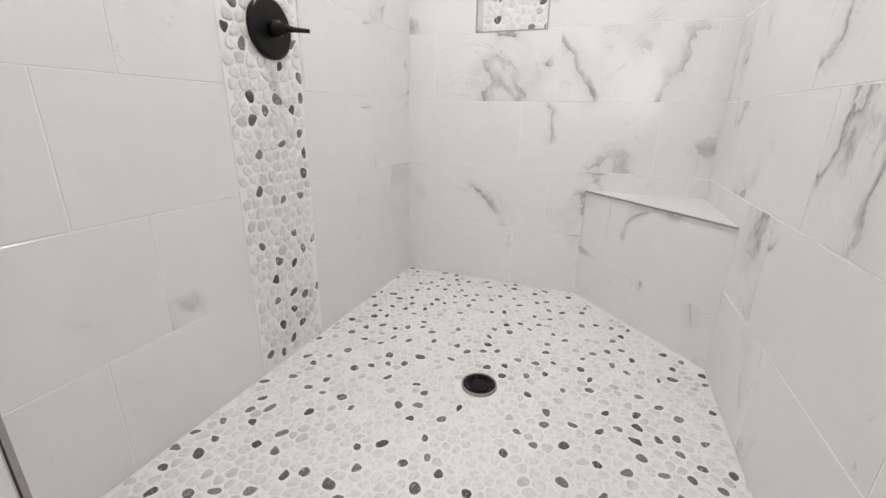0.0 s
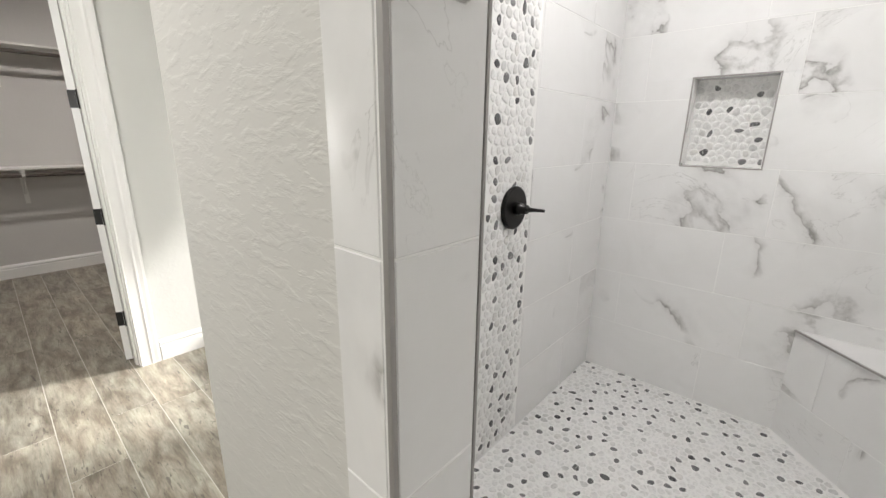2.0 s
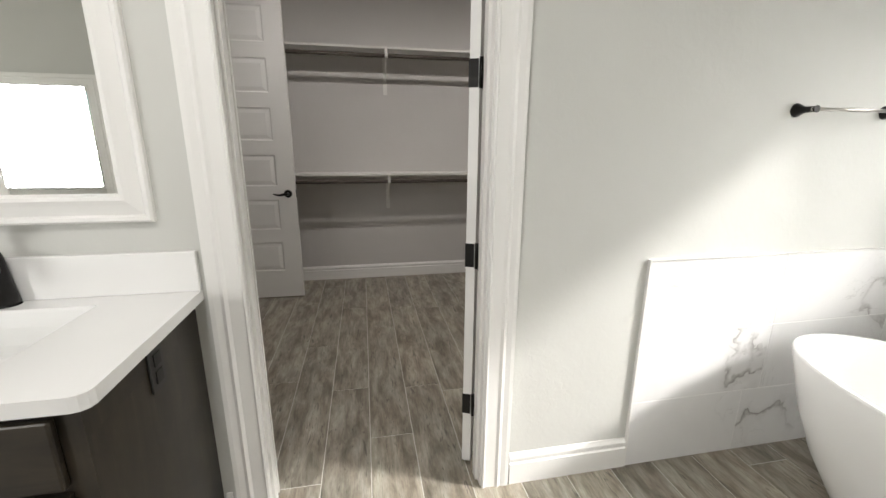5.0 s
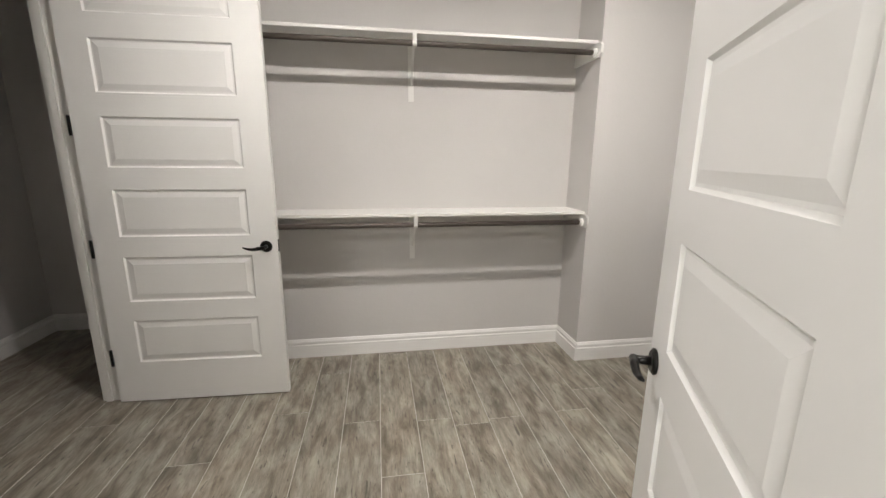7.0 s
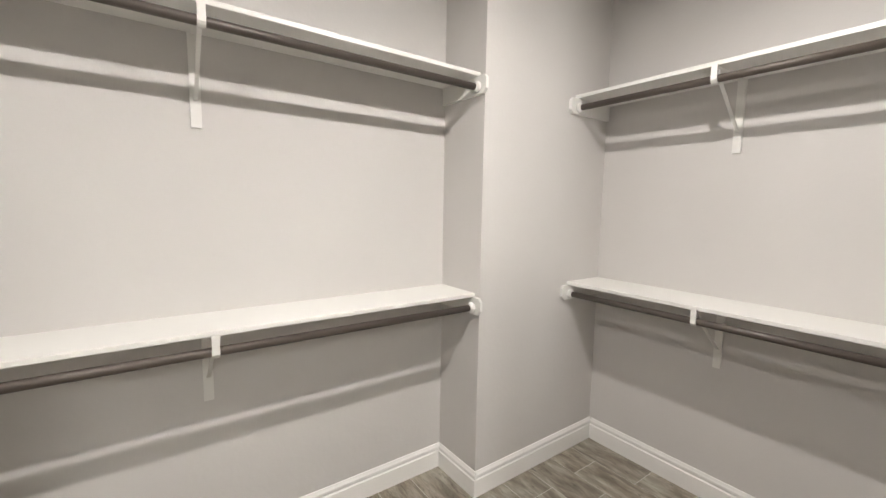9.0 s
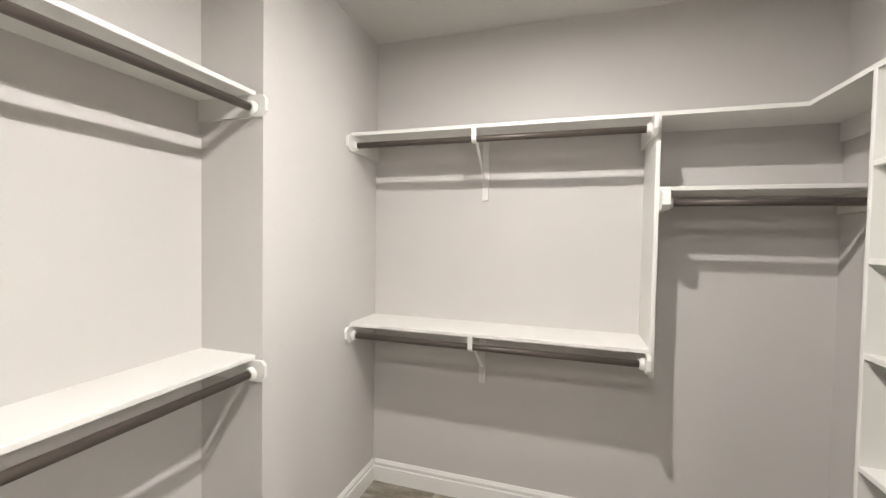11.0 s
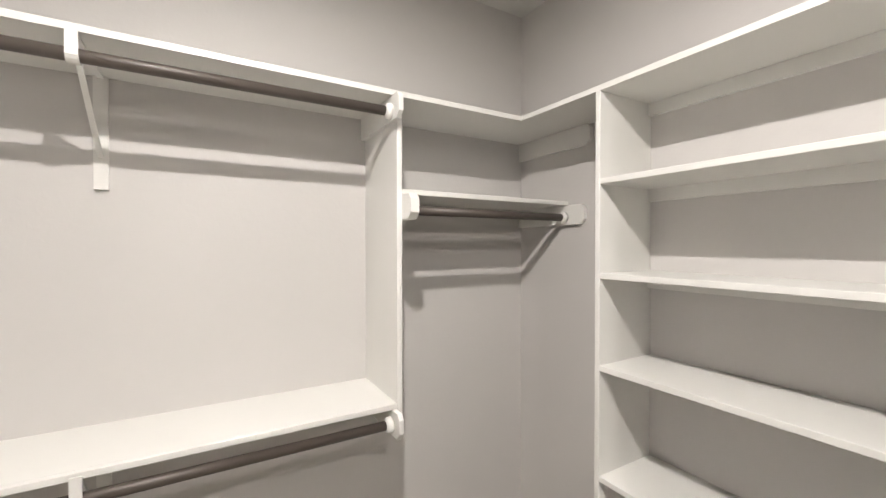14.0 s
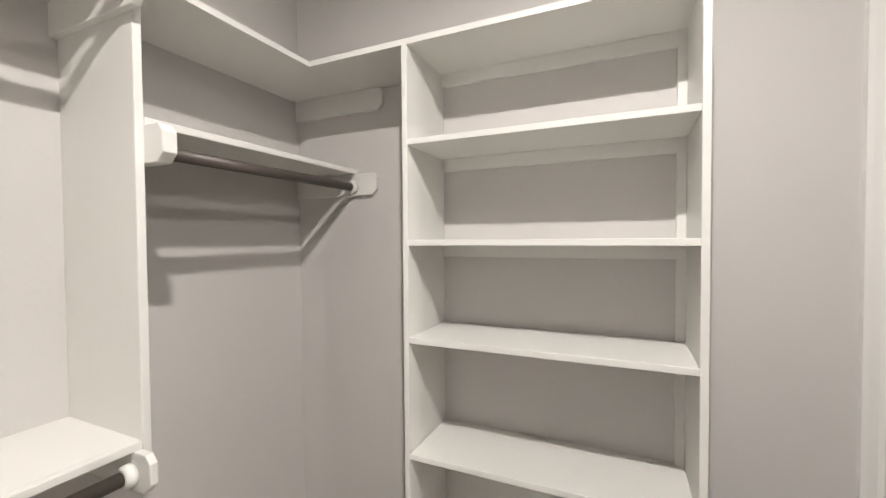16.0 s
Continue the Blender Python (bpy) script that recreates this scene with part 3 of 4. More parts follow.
def vanity_front(y0, y1, z0, z1, pull):
    d = part("door" if z1 - z0 > 0.3 else "drawer_front", bmesh.new(), WOODV if z1 - z0 > 0.3 else WOODH, van)
    x0, x1 = VF + 0.012, VF + 0.032
    fr = 0.06 if z1 - z0 > 0.3 else 0.0
    bm = bmesh.new()
    if fr:
        box(bm, x0, x1 - 0.011, y0 + fr, y1 - fr, z0 + fr, z1 - fr)
        for a, b in ((y0, y0 + fr), (y1 - fr, y1)):
            part("stile", boxes((x0, x1, a, b, z0, z1), bevel=0.002), WOODV, d)
        for a, b in ((z0, z0 + fr), (z1 - fr, z1)):
            part("rail", boxes((x0, x1, y0 + fr, y1 - fr, a, b), bevel=0.002), WOODH, d)
    else:
        box(bm, x0, x1, y0, y1, z0, z1, bevel=0.005, seg=2)
    bmesh.ops.recalc_face_normals(bm, faces=bm.faces[:])
    bm.to_mesh(d.data)
    bm.free()
    if pull is not None:
        b2 = tube(bmesh.new(), [(x1, pull, z1 - 0.06), (x1 + 0.022, pull, z1 - 0.065), (x1 + 0.03, pull, z1 - 0.085), (x1 + 0.03, pull, z1 - 0.155), (x1 + 0.022, pull, z1 - 0.175), (x1, pull, z1 - 0.18)], 0.005, 8)
        part("pull", b2, BLACK, d, "black bar pull")


vanity_front(-1.30, -0.832, 0.145, 0.690, -1.272)
vanity_front(-1.775, -1.308, 0.145, 0.690, -1.340)
vanity_front(-2.20, -1.79, 0.145, 0.690, -1.82)
vanity_front(-1.775, -0.832, 0.705, 0.858, None)
vanity_front(-2.20, -1.79, 0.705, 0.858, None)
vanity_front(-2.60, -2.215, 0.145, 0.690, -2.24)

# countertop with a rectangular basin cut in it
BY0, BY1, BXa, BXb = -1.56, -1.00, -3.13, -2.80
top = thing("countertop", (0, 0, 0), "white quartz countertop with a sunken rectangular basin and backsplash", "countertop")
CT0, CT1 = 0.875, 0.908
bm = bmesh.new()
CF, CE = VF + 0.038, VE + 0.030
box(bm, BX, BXa, VS, CE, CT0, CT1)
box(bm, BXb, CF - 0.03, VS, CE, CT0, CT1)
box(bm, BXa, BXb, BY1, CE, CT0, CT1)
box(bm, BXa, BXb, VS, BY0, CT0, CT1)
prism(bm, [(CF - 0.03, VS), (CF, VS), (CF, CE - 0.03), (CF - 0.004, CE - 0.015), (CF - 0.015, CE - 0.004), (CF - 0.03, CE)], "z", CT0, CT1)
bmesh.ops.remove_doubles(bm, verts=bm.verts[:], dist=0.0001)
part("slab", bm, QUARTZ, top)
part("backsplash", boxes((BX, BX + 0.02, VS, CE, CT1, 1.035), bevel=0.003), QUARTZ, top)
bm = bmesh.new()
rings = []
for d, z in ((0.001, CT1 - 0.0015), (0.004, CT1 - 0.008), (0.03, 0.868), (0.07, 0.835), (0.11, 0.822)):
    rings.append([bm.verts.new((x, y, z)) for x, y in ((BXa + d, BY0 + d), (BXb - d, BY0 + d), (BXb - d, BY1 - d), (BXa + d, BY1 - d))])
for a, b in zip(rings, rings[1:]):
    for i in range(4):
        bm.faces.new((a[i], a[(i + 1) % 4], b[(i + 1) % 4], b[i]))
bm.faces.new(rings[-1])
part("basin", bm, TUBW, top, "white ceramic basin")
bm = tube(bmesh.new(), [(-2.96, -1.28, 0.8215), (-2.96, -1.28, 0.8245)], 0.022, 20)
part("basin_drain", bm, BLACK, top, "black basin drain")

fau = thing("basin_faucet", (-3.175, -1.245, CT1), "black single-lever basin faucet standing on the white countertop", "faucet")
bm = tube(bmesh.new(), [(0, 0, 0), (0, 0, 0.007), (0.001, 0, 0.03), (0.006, 0, 0.09), (0.010, 0, 0.135), (0.012, 0, 0.152)], [0.032, 0.031, 0.029, 0.026, 0.024, 0.021], 24)
part("body", bm, BLACK, fau)
bm = tube(bmesh.new(), [(0.008, 0, 0.098), (0.040, 0, 0.124), (0.078, 0, 0.134), (0.110, 0, 0.122), (0.126, 0, 0.100), (0.130, 0, 0.078)], [0.023, 0.021, 0.020, 0.020, 0.020, 0.018], 18)
part("spout", bm, BLACK, fau)
bm = tube(bmesh.new(), [(0.011, 0, 0.152), (0.010, 0, 0.170), (0.014, 0, 0.192), (0.036, 0, 0.206), (0.070, 0, 0.206), (0.098, 0, 0.196)], [0.022, 0.022, 0.020, 0.014, 0.011, 0.008], 16)
part("lever", bm, BLACK, fau)

out = thing("wall_outlet", (-2.945, VE, 0.80), "black power outlet set in the dark cabinet end", "outlet")
part("plate", boxes((-0.036, 0.036, 0.0, 0.006, -0.058, 0.058), bevel=0.002), OUTLET, out)
part("socket", boxes((-0.017, 0.017, 0.006, 0.009, 0.006, 0.040), bevel=0.001), BLACK, out)
part("socket", boxes((-0.017, 0.017, 0.006, 0.009, -0.040, -0.006), bevel=0.001), BLACK, out)

# mirror
MY0, MY1, MZ0, MZ1 = -1.70, -0.855, 1.127, 2.10
mir = thing("wall_mirror", (0, 0, 0), "rectangular wall mirror in a moulded white wooden frame", "mirror")
MPROF = [(0, 0), (0, 0.016), (0.006, 0.022), (0.016, 0.022), (0.022, 0.015), (0.050, 0.021), (0.064, 0.026), (0.074, 0.024), (0.082, 0.012), (0.082, 0.0)]


def frame_side(pts):
    """A mitred frame member; pts(w): the two ends at the distance w from the outer edge."""
    bm = bmesh.new()
    r0, r1 = [], []
    for w, d in MPROF:
        (ya, za), (yb, zb) = pts(w)
        r0.append(bm.verts.new((BX + d, ya, za)))
        r1.append(bm.verts.new((BX + d, yb, zb)))
    bm.faces.new(r0)
    bm.faces.new(r1)
    for i in range(len(MPROF)):
        j = (i + 1) % len(MPROF)
        bm.faces.new((r0[i], r0[j], r1[j], r1[i]))
    part("frame", bm, TRIM, mir)


frame_side(lambda w: ((MY1 - w, MZ0 + w), (MY1 - w, MZ1 - w)))
frame_side(lambda w: ((MY0 + w, MZ0 + w), (MY0 + w, MZ1 - w)))
frame_side(lambda w: ((MY0 + w, MZ0 + w), (MY1 - w, MZ0 + w)))
frame_side(lambda w: ((MY0 + w, MZ1 - w), (MY1 - w, MZ1 - w)))
part("glass", boxes((BX + 0.002, BX + 0.008, MY0 + 0.08, MY1 - 0.08, MZ0 + 0.08, MZ1 - 0.08)), MIRROR, mir, "clear mirror glass")

# ---- bathroom: tub ----
TCX, TCY = -2.325, 1.55
tub = thing("bathtub", (TCX, TCY, 0), "white oval freestanding bathtub on wood-look floor near the window", "bathtub")


def oval(bm, a, b, z, n=64, p=2.35):
    vs = []
    for k in range(n):
        t = 2 * math.pi * k / n
        c, s = math.cos(t), math.sin(t)
        vs.append(bm.verts.new((a * math.copysign(abs(c) ** (2 / p), c), b * math.copysign(abs(s) ** (2 / p), s), z)))
    return vs


bm = bmesh.new()
sec = [(0.50, 0.215, 0.0), (0.52, 0.23, 0.012), (0.60, 0.275, 0.10), (0.68, 0.315, 0.22), (0.745, 0.345, 0.36), (0.785, 0.362, 0.50), (0.81, 0.372, 0.59), (0.808, 0.370, 0.598),
       (0.790, 0.354, 0.60), (0.782, 0.346, 0.59), (0.745, 0.325, 0.47), (0.68, 0.290, 0.27), (0.60, 0.25, 0.17), (0.45, 0.18, 0.14)]
rings = [oval(bm, a, b, z) for a, b, z in sec]
for r, q in zip(rings, rings[1:]):
    for k in range(64):
        f = bm.faces.new((r[k], r[(k + 1) % 64], q[(k + 1) % 64], q[k]))
        f.smooth = True
bm.faces.new(rings[0])
bm.faces.new(rings[-1])
part("shell", bm, TUBW, tub)
part("overflow", boxes((-0.035, 0.035, 0.333, 0.345, 0.512, 0.520)), BLACK, tub, "black overflow cover")
part("tub_drain", tube(bmesh.new(), [(0.2, 0, 0.139), (0.2, 0, 0.146)], 0.03, 20), BLACK, tub, "black tub drain")

WY = BNY - 0.012
tf = thing("tub_faucet", (-2.33, WY, 0.775), "black wall-mounted tub faucet with a round lever control", "faucet")
part("valve_plate", tube(bmesh.new(), [(-0.08, 0, 0), (-0.08, -0.010, 0), (-0.08, -0.014, 0)], [0.034, 0.034, 0.026], 24), BLACK, tf)
part("lever", tube(bmesh.new(), [(-0.08, -0.01, 0), (-0.08, -0.045, 0), (-0.085, -0.055, 0), (-0.17, -0.058, 0.002)], [0.016, 0.014, 0.008, 0.005], 12), BLACK, tf)
part("spout_plate", tube(bmesh.new(), [(0.06, 0, -0.01), (0.06, -0.012, -0.01)], [0.03, 0.026], 24), BLACK, tf)
part("spout", tube(bmesh.new(), [(0.06, -0.008, 0.0), (0.05, -0.10, 0.002), (0.035, -0.18, -0.004), (0.028, -0.205, -0.016), (0.026, -0.215, -0.045)], [0.017, 0.017, 0.019, 0.021, 0.018], 14), BLACK, tf)

bar = thing("towel_bar", (BX, 1.547, 1.48), "slim black towel bar fixed on the pale wall beside the tub", "towel bar")
for y in (-0.21, 0.21):
    part("post", tube(bmesh.new(), [(0, y, 0), (0.006, y, 0), (0.03, y, 0), (0.065, y, 0), (0.075, y, 0)], [0.026, 0.025, 0.012, 0.010, 0.013], 18), BLACK, bar)
part("rail", tube(bmesh.new(), [(0.066, -0.22, 0), (0.066, 0.22, 0)], 0.0065, 12), LATCH, bar, "slim brushed metal rail")

# windows


def blind(name, x0, x1, y, z0, z1, rot, label, tilt):
    """A venetian blind; x along the opening, y into the room."""
    g = thing(name, (0, 0, 0), label, "window blind")
    g.matrix_basis = rot
    part("head_rail", boxes((x0, x1, y - 0.03, y + 0.02, z1 - 0.045, z1), bevel=0.002), SLAT, g)
    n = int((z1 - z0 - 0.08) / 0.0435)
    c, s = math.cos(radians(tilt)) * 0.025, math.sin(radians(tilt)) * 0.025
    first = None
    for i in range(n):
        z = z0 + 0.045 + i * 0.0435
        if first is None:
            bm = prism(bmesh.new(), [(-c, -s), (0, 0.002), (c, s), (c, s + 0.0028), (0, 0.0052), (-c, -s + 0.0028)], "x", x0 + 0.004, x1 - 0.004)
            first = part("slat", bm, SLAT, g)
        else:
            o = first.copy()
            scene.collection.objects.link(o)
            first_z = z0 + 0.045
        ob = first if i == 0 else o
        ob.location = (0, y, z)
    part("bottom_rail", boxes((x0, x1, y - 0.026, y + 0.026, z0 + 0.004, z0 + 0.022), bevel=0.002), SLAT, g)
    for u in (0.12, 0.5, 0.88):
        x = x0 + (x1 - x0) * u
        part("ladder_cord", tube(bmesh.new(), [(x, y + c + 0.001, z0 + 0.01), (x, y + c + 0.001, z1 - 0.03)], 0.0012, 6), SLAT, g)
    return g


def window(name, x0, x1, z0, z1, rot, thick):
    g = thing(name, (0, 0, 0), "", "")
    g.matrix_basis = rot
    tagged(g, kind="structure")
    y0 = -thick + 0.02
    part("window_frame", boxes((x0, x0 + 0.04, y0, y0 + 0.05, z0, z1), (x1 - 0.04, x1, y0, y0 + 0.05, z0, z1), (x0 + 0.04, x1 - 0.04, y0, y0 + 0.05, z0, z0 + 0.04),
                               (x0 + 0.04, x1 - 0.04, y0, y0 + 0.05, z1 - 0.04, z1)), TRIM, g)
    p = part("pane", boxes((x0 + 0.04, x1 - 0.04, y0 + 0.02, y0 + 0.026, z0 + 0.04, z1 - 0.04)), GLASS, g)
    p.visible_shadow = False
    return g


ROTN = pose(0, BNY, 0, 0, 0, 180)
window("window_1", -WINX1, -WINX0, WZ0, WZ1, ROTN, T)
blind("window_blind", -WINX1 + 0.004, -WINX0 - 0.004, -0.03, WZ0, WZ1, ROTN, "white slatted blind, lowered over the tub window", -42)
ROTE = pose(RX, 0, 0, 0, 0, 90)
window("window_2", BW0, BW1, BWZ0, BWZ1, ROTE, T)
blind("window_blind", BW0 + 0.004, BW1 - 0.004, -0.04, BWZ0, BWZ0 + 0.55, ROTE, "white slatted blind pulled half up in the bath window", 15)
casing("trim", RX, -1, "y", BW0, BW1, BWZ1)

# ceiling lamps
LAMPG = bpy.data.materials.new("lit_diffuser")
LAMPG.use_nodes = True
e = LAMPG.node_tree.nodes["Principled BSDF"]
e.inputs["Emission Color"].default_value = (1, 0.94, 0.86, 1)
e.inputs["Emission Strength"].default_value = 4.0


def ceiling_lamp(x, y, r, drop):
    g = thing("ceiling_light", (x, y, CH), "round white flush ceiling light, unseen overhead, switched on", "ceiling light")
    part("trim_ring", tube(bmesh.new(), [(0, 0, 0), (0, 0, -drop * 0.6)], [r * 1.12, r * 1.08], 32), TRIM, g)
    part("diffuser", tube(bmesh.new(), [(0, 0, -drop * 0.6), (0, 0, -drop * 0.9), (0, 0, -drop)], [r, r * 0.9, r * 0.6], 32), LAMPG, g)


ceiling_lamp(-4.66, -0.60, 0.09, 0.035)
ceiling_lamp(-4.66, 0.82, 0.09, 0.035)
ceiling_lamp(-0.5, 1.15, 0.075, 0.012)
# invented fixture round the bath fill lamp, never in view
ceiling_lamp(-1.9, -0.7, 0.075, 0.012)

# ---- shower fittings ----
valve = thing("shower_valve", (SWX + 0.008, 1.146, 1.138), "round matte black shower valve with a slim lever on pebble strip", "shower valve")
part("escutcheon", tube(bmesh.new(), [(-0.006, 0, 0), (0.006, 0, 0), (0.010, 0, 0)], [0.088, 0.088, 0.080], 48), BLACK, valve)
part("hub", tube(bmesh.new(), [(0.009, 0, 0), (0.035, 0, 0), (0.038, 0, 0), (0.062, 0, 0)], [0.026, 0.024, 0.019, 0.018], 24), BLACK, valve)
part("lever", tube(bmesh.new(), [(0.052, -0.012, 0), (0.052, 0.0, 0), (0.075, 0.02, -0.002), (0.115, 0.045, -0.004)], [0.013, 0.014, 0.008, 0.006], 14), BLACK, valve)
DX, DY = -0.467, 1.191
drain = thing("shower_drain", (DX, DY, 0.009), "round black perforated drain grate in the pebble floor", "drain")
bm = bmesh.new()
tube(bm, [(0, 0, -0.008), (0, 0, 0.0015)], 0.030, 32)
for r0, r1 in ((0.034, 0.039), (0.046, 0.056)):
    n = 40
    vs = [[bm.verts.new((r * math.cos(2 * math.pi * k / n), r * math.sin(2 * math.pi * k / n), z)) for k in range(n)] for r, z in ((r0, -0.006), (r0, 0.003), (r1, 0.003), (r1, -0.006))]
    for j in range(4):
        for k in range(n):
            bm.faces.new((vs[j][k], vs[j][(k + 1) % n], vs[(j + 1) % 4][(k + 1) % n], vs[(j + 1) % 4][k]))
for k in range(12):
    a = 2 * math.pi * k / 12
    tube(bm, [(0.028 * math.cos(a), 0.028 * math.sin(a), 0.0), (0.048 * math.cos(a), 0.048 * math.sin(a), 0.0)], 0.0022, 6)
part("grate", bm, BLACK, drain)
bm = bmesh.new()
n = 40
vs = [[bm.verts.new((r * math.cos(2 * math.pi * k / n), r * math.sin(2 * math.pi * k / n), z)) for k in range(n)] for r, z in ((0.0565, -0.006), (0.0565, 0.004), (0.061, 0.004), (0.061, -0.006))]
for j in range(4):
    for k in range(n):
        bm.faces.new((vs[j][k], vs[j][(k + 1) % n], vs[(j + 1) % 4][(k + 1) % n], vs[(j + 1) % 4][k]))
part("rim", bm, STEEL, drain, "grey metal rim")
part("sump", tube(bmesh.new(), [(0, 0, -0.009), (0, 0, -0.0065)], 0.056, 32), OUTLET, drain)

# bench
BA, BB = (-0.222, SNY), (SEX, 1.615)
BENCH_Z = 0.553
bench = thing("shower_bench", (0, 0, 0), "triangular tiled corner bench with a dark metal edge trim", "shower bench")
dv = (Vector(BB) - Vector(BA)).normalized()
nv = Vector((dv.y, -dv.x))
if nv.y > 0:
    nv = -nv
core = [(BA[0], SNY), (SEX, SNY), (SEX, BB[1])]
part("core", prism(bmesh.new(), core, "z", 0, BENCH_Z - 0.012), WGROUT, bench)
part("seat", prism(bmesh.new(), [(BA[0], SNY), (SEX, SNY), (SEX, BB[1])], "z", BENCH_Z - 0.012, BENCH_Z), MARBLE, bench, "pale marble-look seat tile")
L = (Vector(BB) - Vector(BA)).length


def along_bench(s, d):
    p = Vector(BA) + dv * s + nv * d
    return (p.x, p.y)


for (s0, s1, z0, z1) in ((0.001, 0.35, 0.0, 0.226), (0.353, L - 0.001, 0.0, 0.226), (0.001, 0.17, 0.229, BENCH_Z - 0.006), (0.173, L - 0.001, 0.229, BENCH_Z - 0.006)):
    bmt = prism(bmesh.new(), [along_bench(s0, -0.004), along_bench(s1, -0.004), along_bench(s1, 0.0015), along_bench(s0, 0.0015)], "z", z0 + 0.001, z1)
    part("tile", bmt, MARBLE, bench)
part("edge_trim", prism(bmesh.new(), [along_bench(0.001, 0.0), along_bench(L - 0.001, 0.0), along_bench(L - 0.001, 0.010), along_bench(0.001, 0.010)], "z", BENCH_Z - 0.005, BENCH_Z + 0.002), STEEL, bench, "dark metal edge strip")

# metal corner strips
structure("trim", boxes((BX + 0.0006, BX + 0.0088, 0.8085, BNY - 0.0145, 0, 0.9245), (BX + 0.013, SWX - 0.101, BNY - 0.0088, BNY - 0.0006, 0, 0.9245)), WGROUT)
structure("trim", boxes((-0.7138, -0.6223, -0.0066, -0.0002, 0, CH), (-0.6218, -0.6154, 0.001, 0.149, 0, CH), (SWX, -0.6223, 0.1502, 0.1566, 0, CH)), WGROUT)
structure("trim", boxes((-0.622, -0.6135, -0.0085, -0.0005, 0, CH), (-0.622, -0.6135, 0.1505, 0.1555, 0, CH)), STEEL)
structure("trim", boxes((-0.829, -0.823, SNY - 0.002, SNY + 0.01, 1.280, 1.711), (-0.486, -0.480, SNY - 0.002, SNY + 0.01, 1.280, 1.711),
                        (-0.823, -0.486, SNY - 0.002, SNY + 0.01, 1.280, 1.286), (-0.823, -0.486, SNY - 0.002, SNY + 0.01, 1.705, 1.711)), STEEL)
structure("trim", boxes((BX, BX + 0.014, 0.800, 0.808, 0, 0.93), (BX, BX + 0.014, 0.808, BNY - 0.014, 0.925, 0.93), (BX, SWX - 0.1, BNY - 0.014, BNY, 0.925, 0.93)), TRIM)

# ---- wall tiles ----
PW, PH, G = 0.626, 0.3215, 0.003
cache = {}


def tile_mesh(w, h, holes=None):
    key = (round(w, 3), round(h, 3))
    if key not in cache:
        bm = box(bmesh.new(), 0, w, -0.004, 0.004, 0, h)
        top_edges = [e for e in bm.edges if all(v.co.y < 0 for v in e.verts)]
        bmesh.ops.bevel(bm, geom=top_edges, offset=0.0012, segments=1, affect="EDGES")
        cache[key] = mesh_from(bm, "tile", MARBLE)
    return cache[key]


def tile_wall(owner, origin, angle, u0, u1, z1, joints, cut=None, z0=0.0, seedn=1):
    """Tiles over a wall from u0 to u1; joints(row): a joint's place in that row. cut(a, b, c, d): pieces left of a tile."""
    n = 0
    row = 0
    m0 = pose(*origin, 0, 0, angle)
    while row * PH < z1 - 0.01:
        za, zb = row * PH + G, min((row + 1) * PH, z1)
        j = joints(row) % PW
        u = u0 + ((j - u0) % PW) - PW
        while u < u1:
            a, b = max(u, u0) + G / 2, min(u + PW, u1) - G / 2
            if b - a > 0.012 and zb > z0:
                for pa, pb, pc, pd in (cut(a, b, za, zb) if cut else [(a, b, za, zb)]):
                    if pb - pa < 0.004 or pd - pc < 0.004:
                        continue
                    o = new("tile", tile_mesh(pb - pa, pd - pc))
                    o.parent = owner
                    o.matrix_basis = m0 @ pose(pa, 0, pc)
                    n += 1
            u += PW
        row += 1
    return n


def minus(h0, h1, v0, v1):
    def f(a, b, c, d):
        if b <= h0 or a >= h1 or d <= v0 or c >= v1:
            return [(a, b, c, d)]
        r = []
        if c < v0:
            r.append((a, b, c, v0))
        if d > v1:
            r.append((a, b, v1, d))
        c2, d2 = max(c, v0), min(d, v1)
        if a < h0:
            r.append((a, h0, c2, d2))
        if b > h1:
            r.append((h1, b, c2, d2))
        return r
    return f


byname = {o.name: o for o in scene.objects}
tile_wall(byname["wall_shower_north"], (0, SNY + 0.004, 0), 0, SWX, SEX, CH, lambda r: -0.573 if r % 2 == 0 else -0.416, minus(-0.8235, -0.4855, 1.2855, 1.7055))
tile_wall(byname["wall_partition"], (SWX - 0.004, 0, 0), 90, 0.158, SNY, CH, lambda r: 0.513 if r % 2 == 0 else 0.672, minus(0.955, 1.285, -1, 9))
tile_wall(byname["wall_shower_east"], (SEX + 0.004, 0, 0), -90, -SNY, 0.0, CH, lambda r: -1.2 if r % 2 == 0 else -1.35)
tile_wall(byname["wall_stub"], (0, -0.004, 0), 0, -0.714, -0.6225, CH, lambda r: 5 * PW)
tile_wall(byname["wall_stub"], (-0.618, 0, 0), 90, 0.0, 0.150, CH, lambda r: 0)
tile_wall(byname["wall_stub"], (0, 0.154, 0), 180, 0.624, -SWX, CH, lambda r: 0.2 if r % 2 else 0.5)
PH = 0.308
tile_wall(byname["wall_between"], (BX + 0.006, 0, 0), 90, 0.808, BNY - 0.013, 0.925, lambda r: 0.81 if r else 1.35)
tile_wall(byname["wall_bath_north"], (0, BNY - 0.006, 0), 0, BX + 0.012, SWX - 0.1, 0.925, lambda r: -2.6 if r % 2 else -2.9)

# ---- pebbles ----


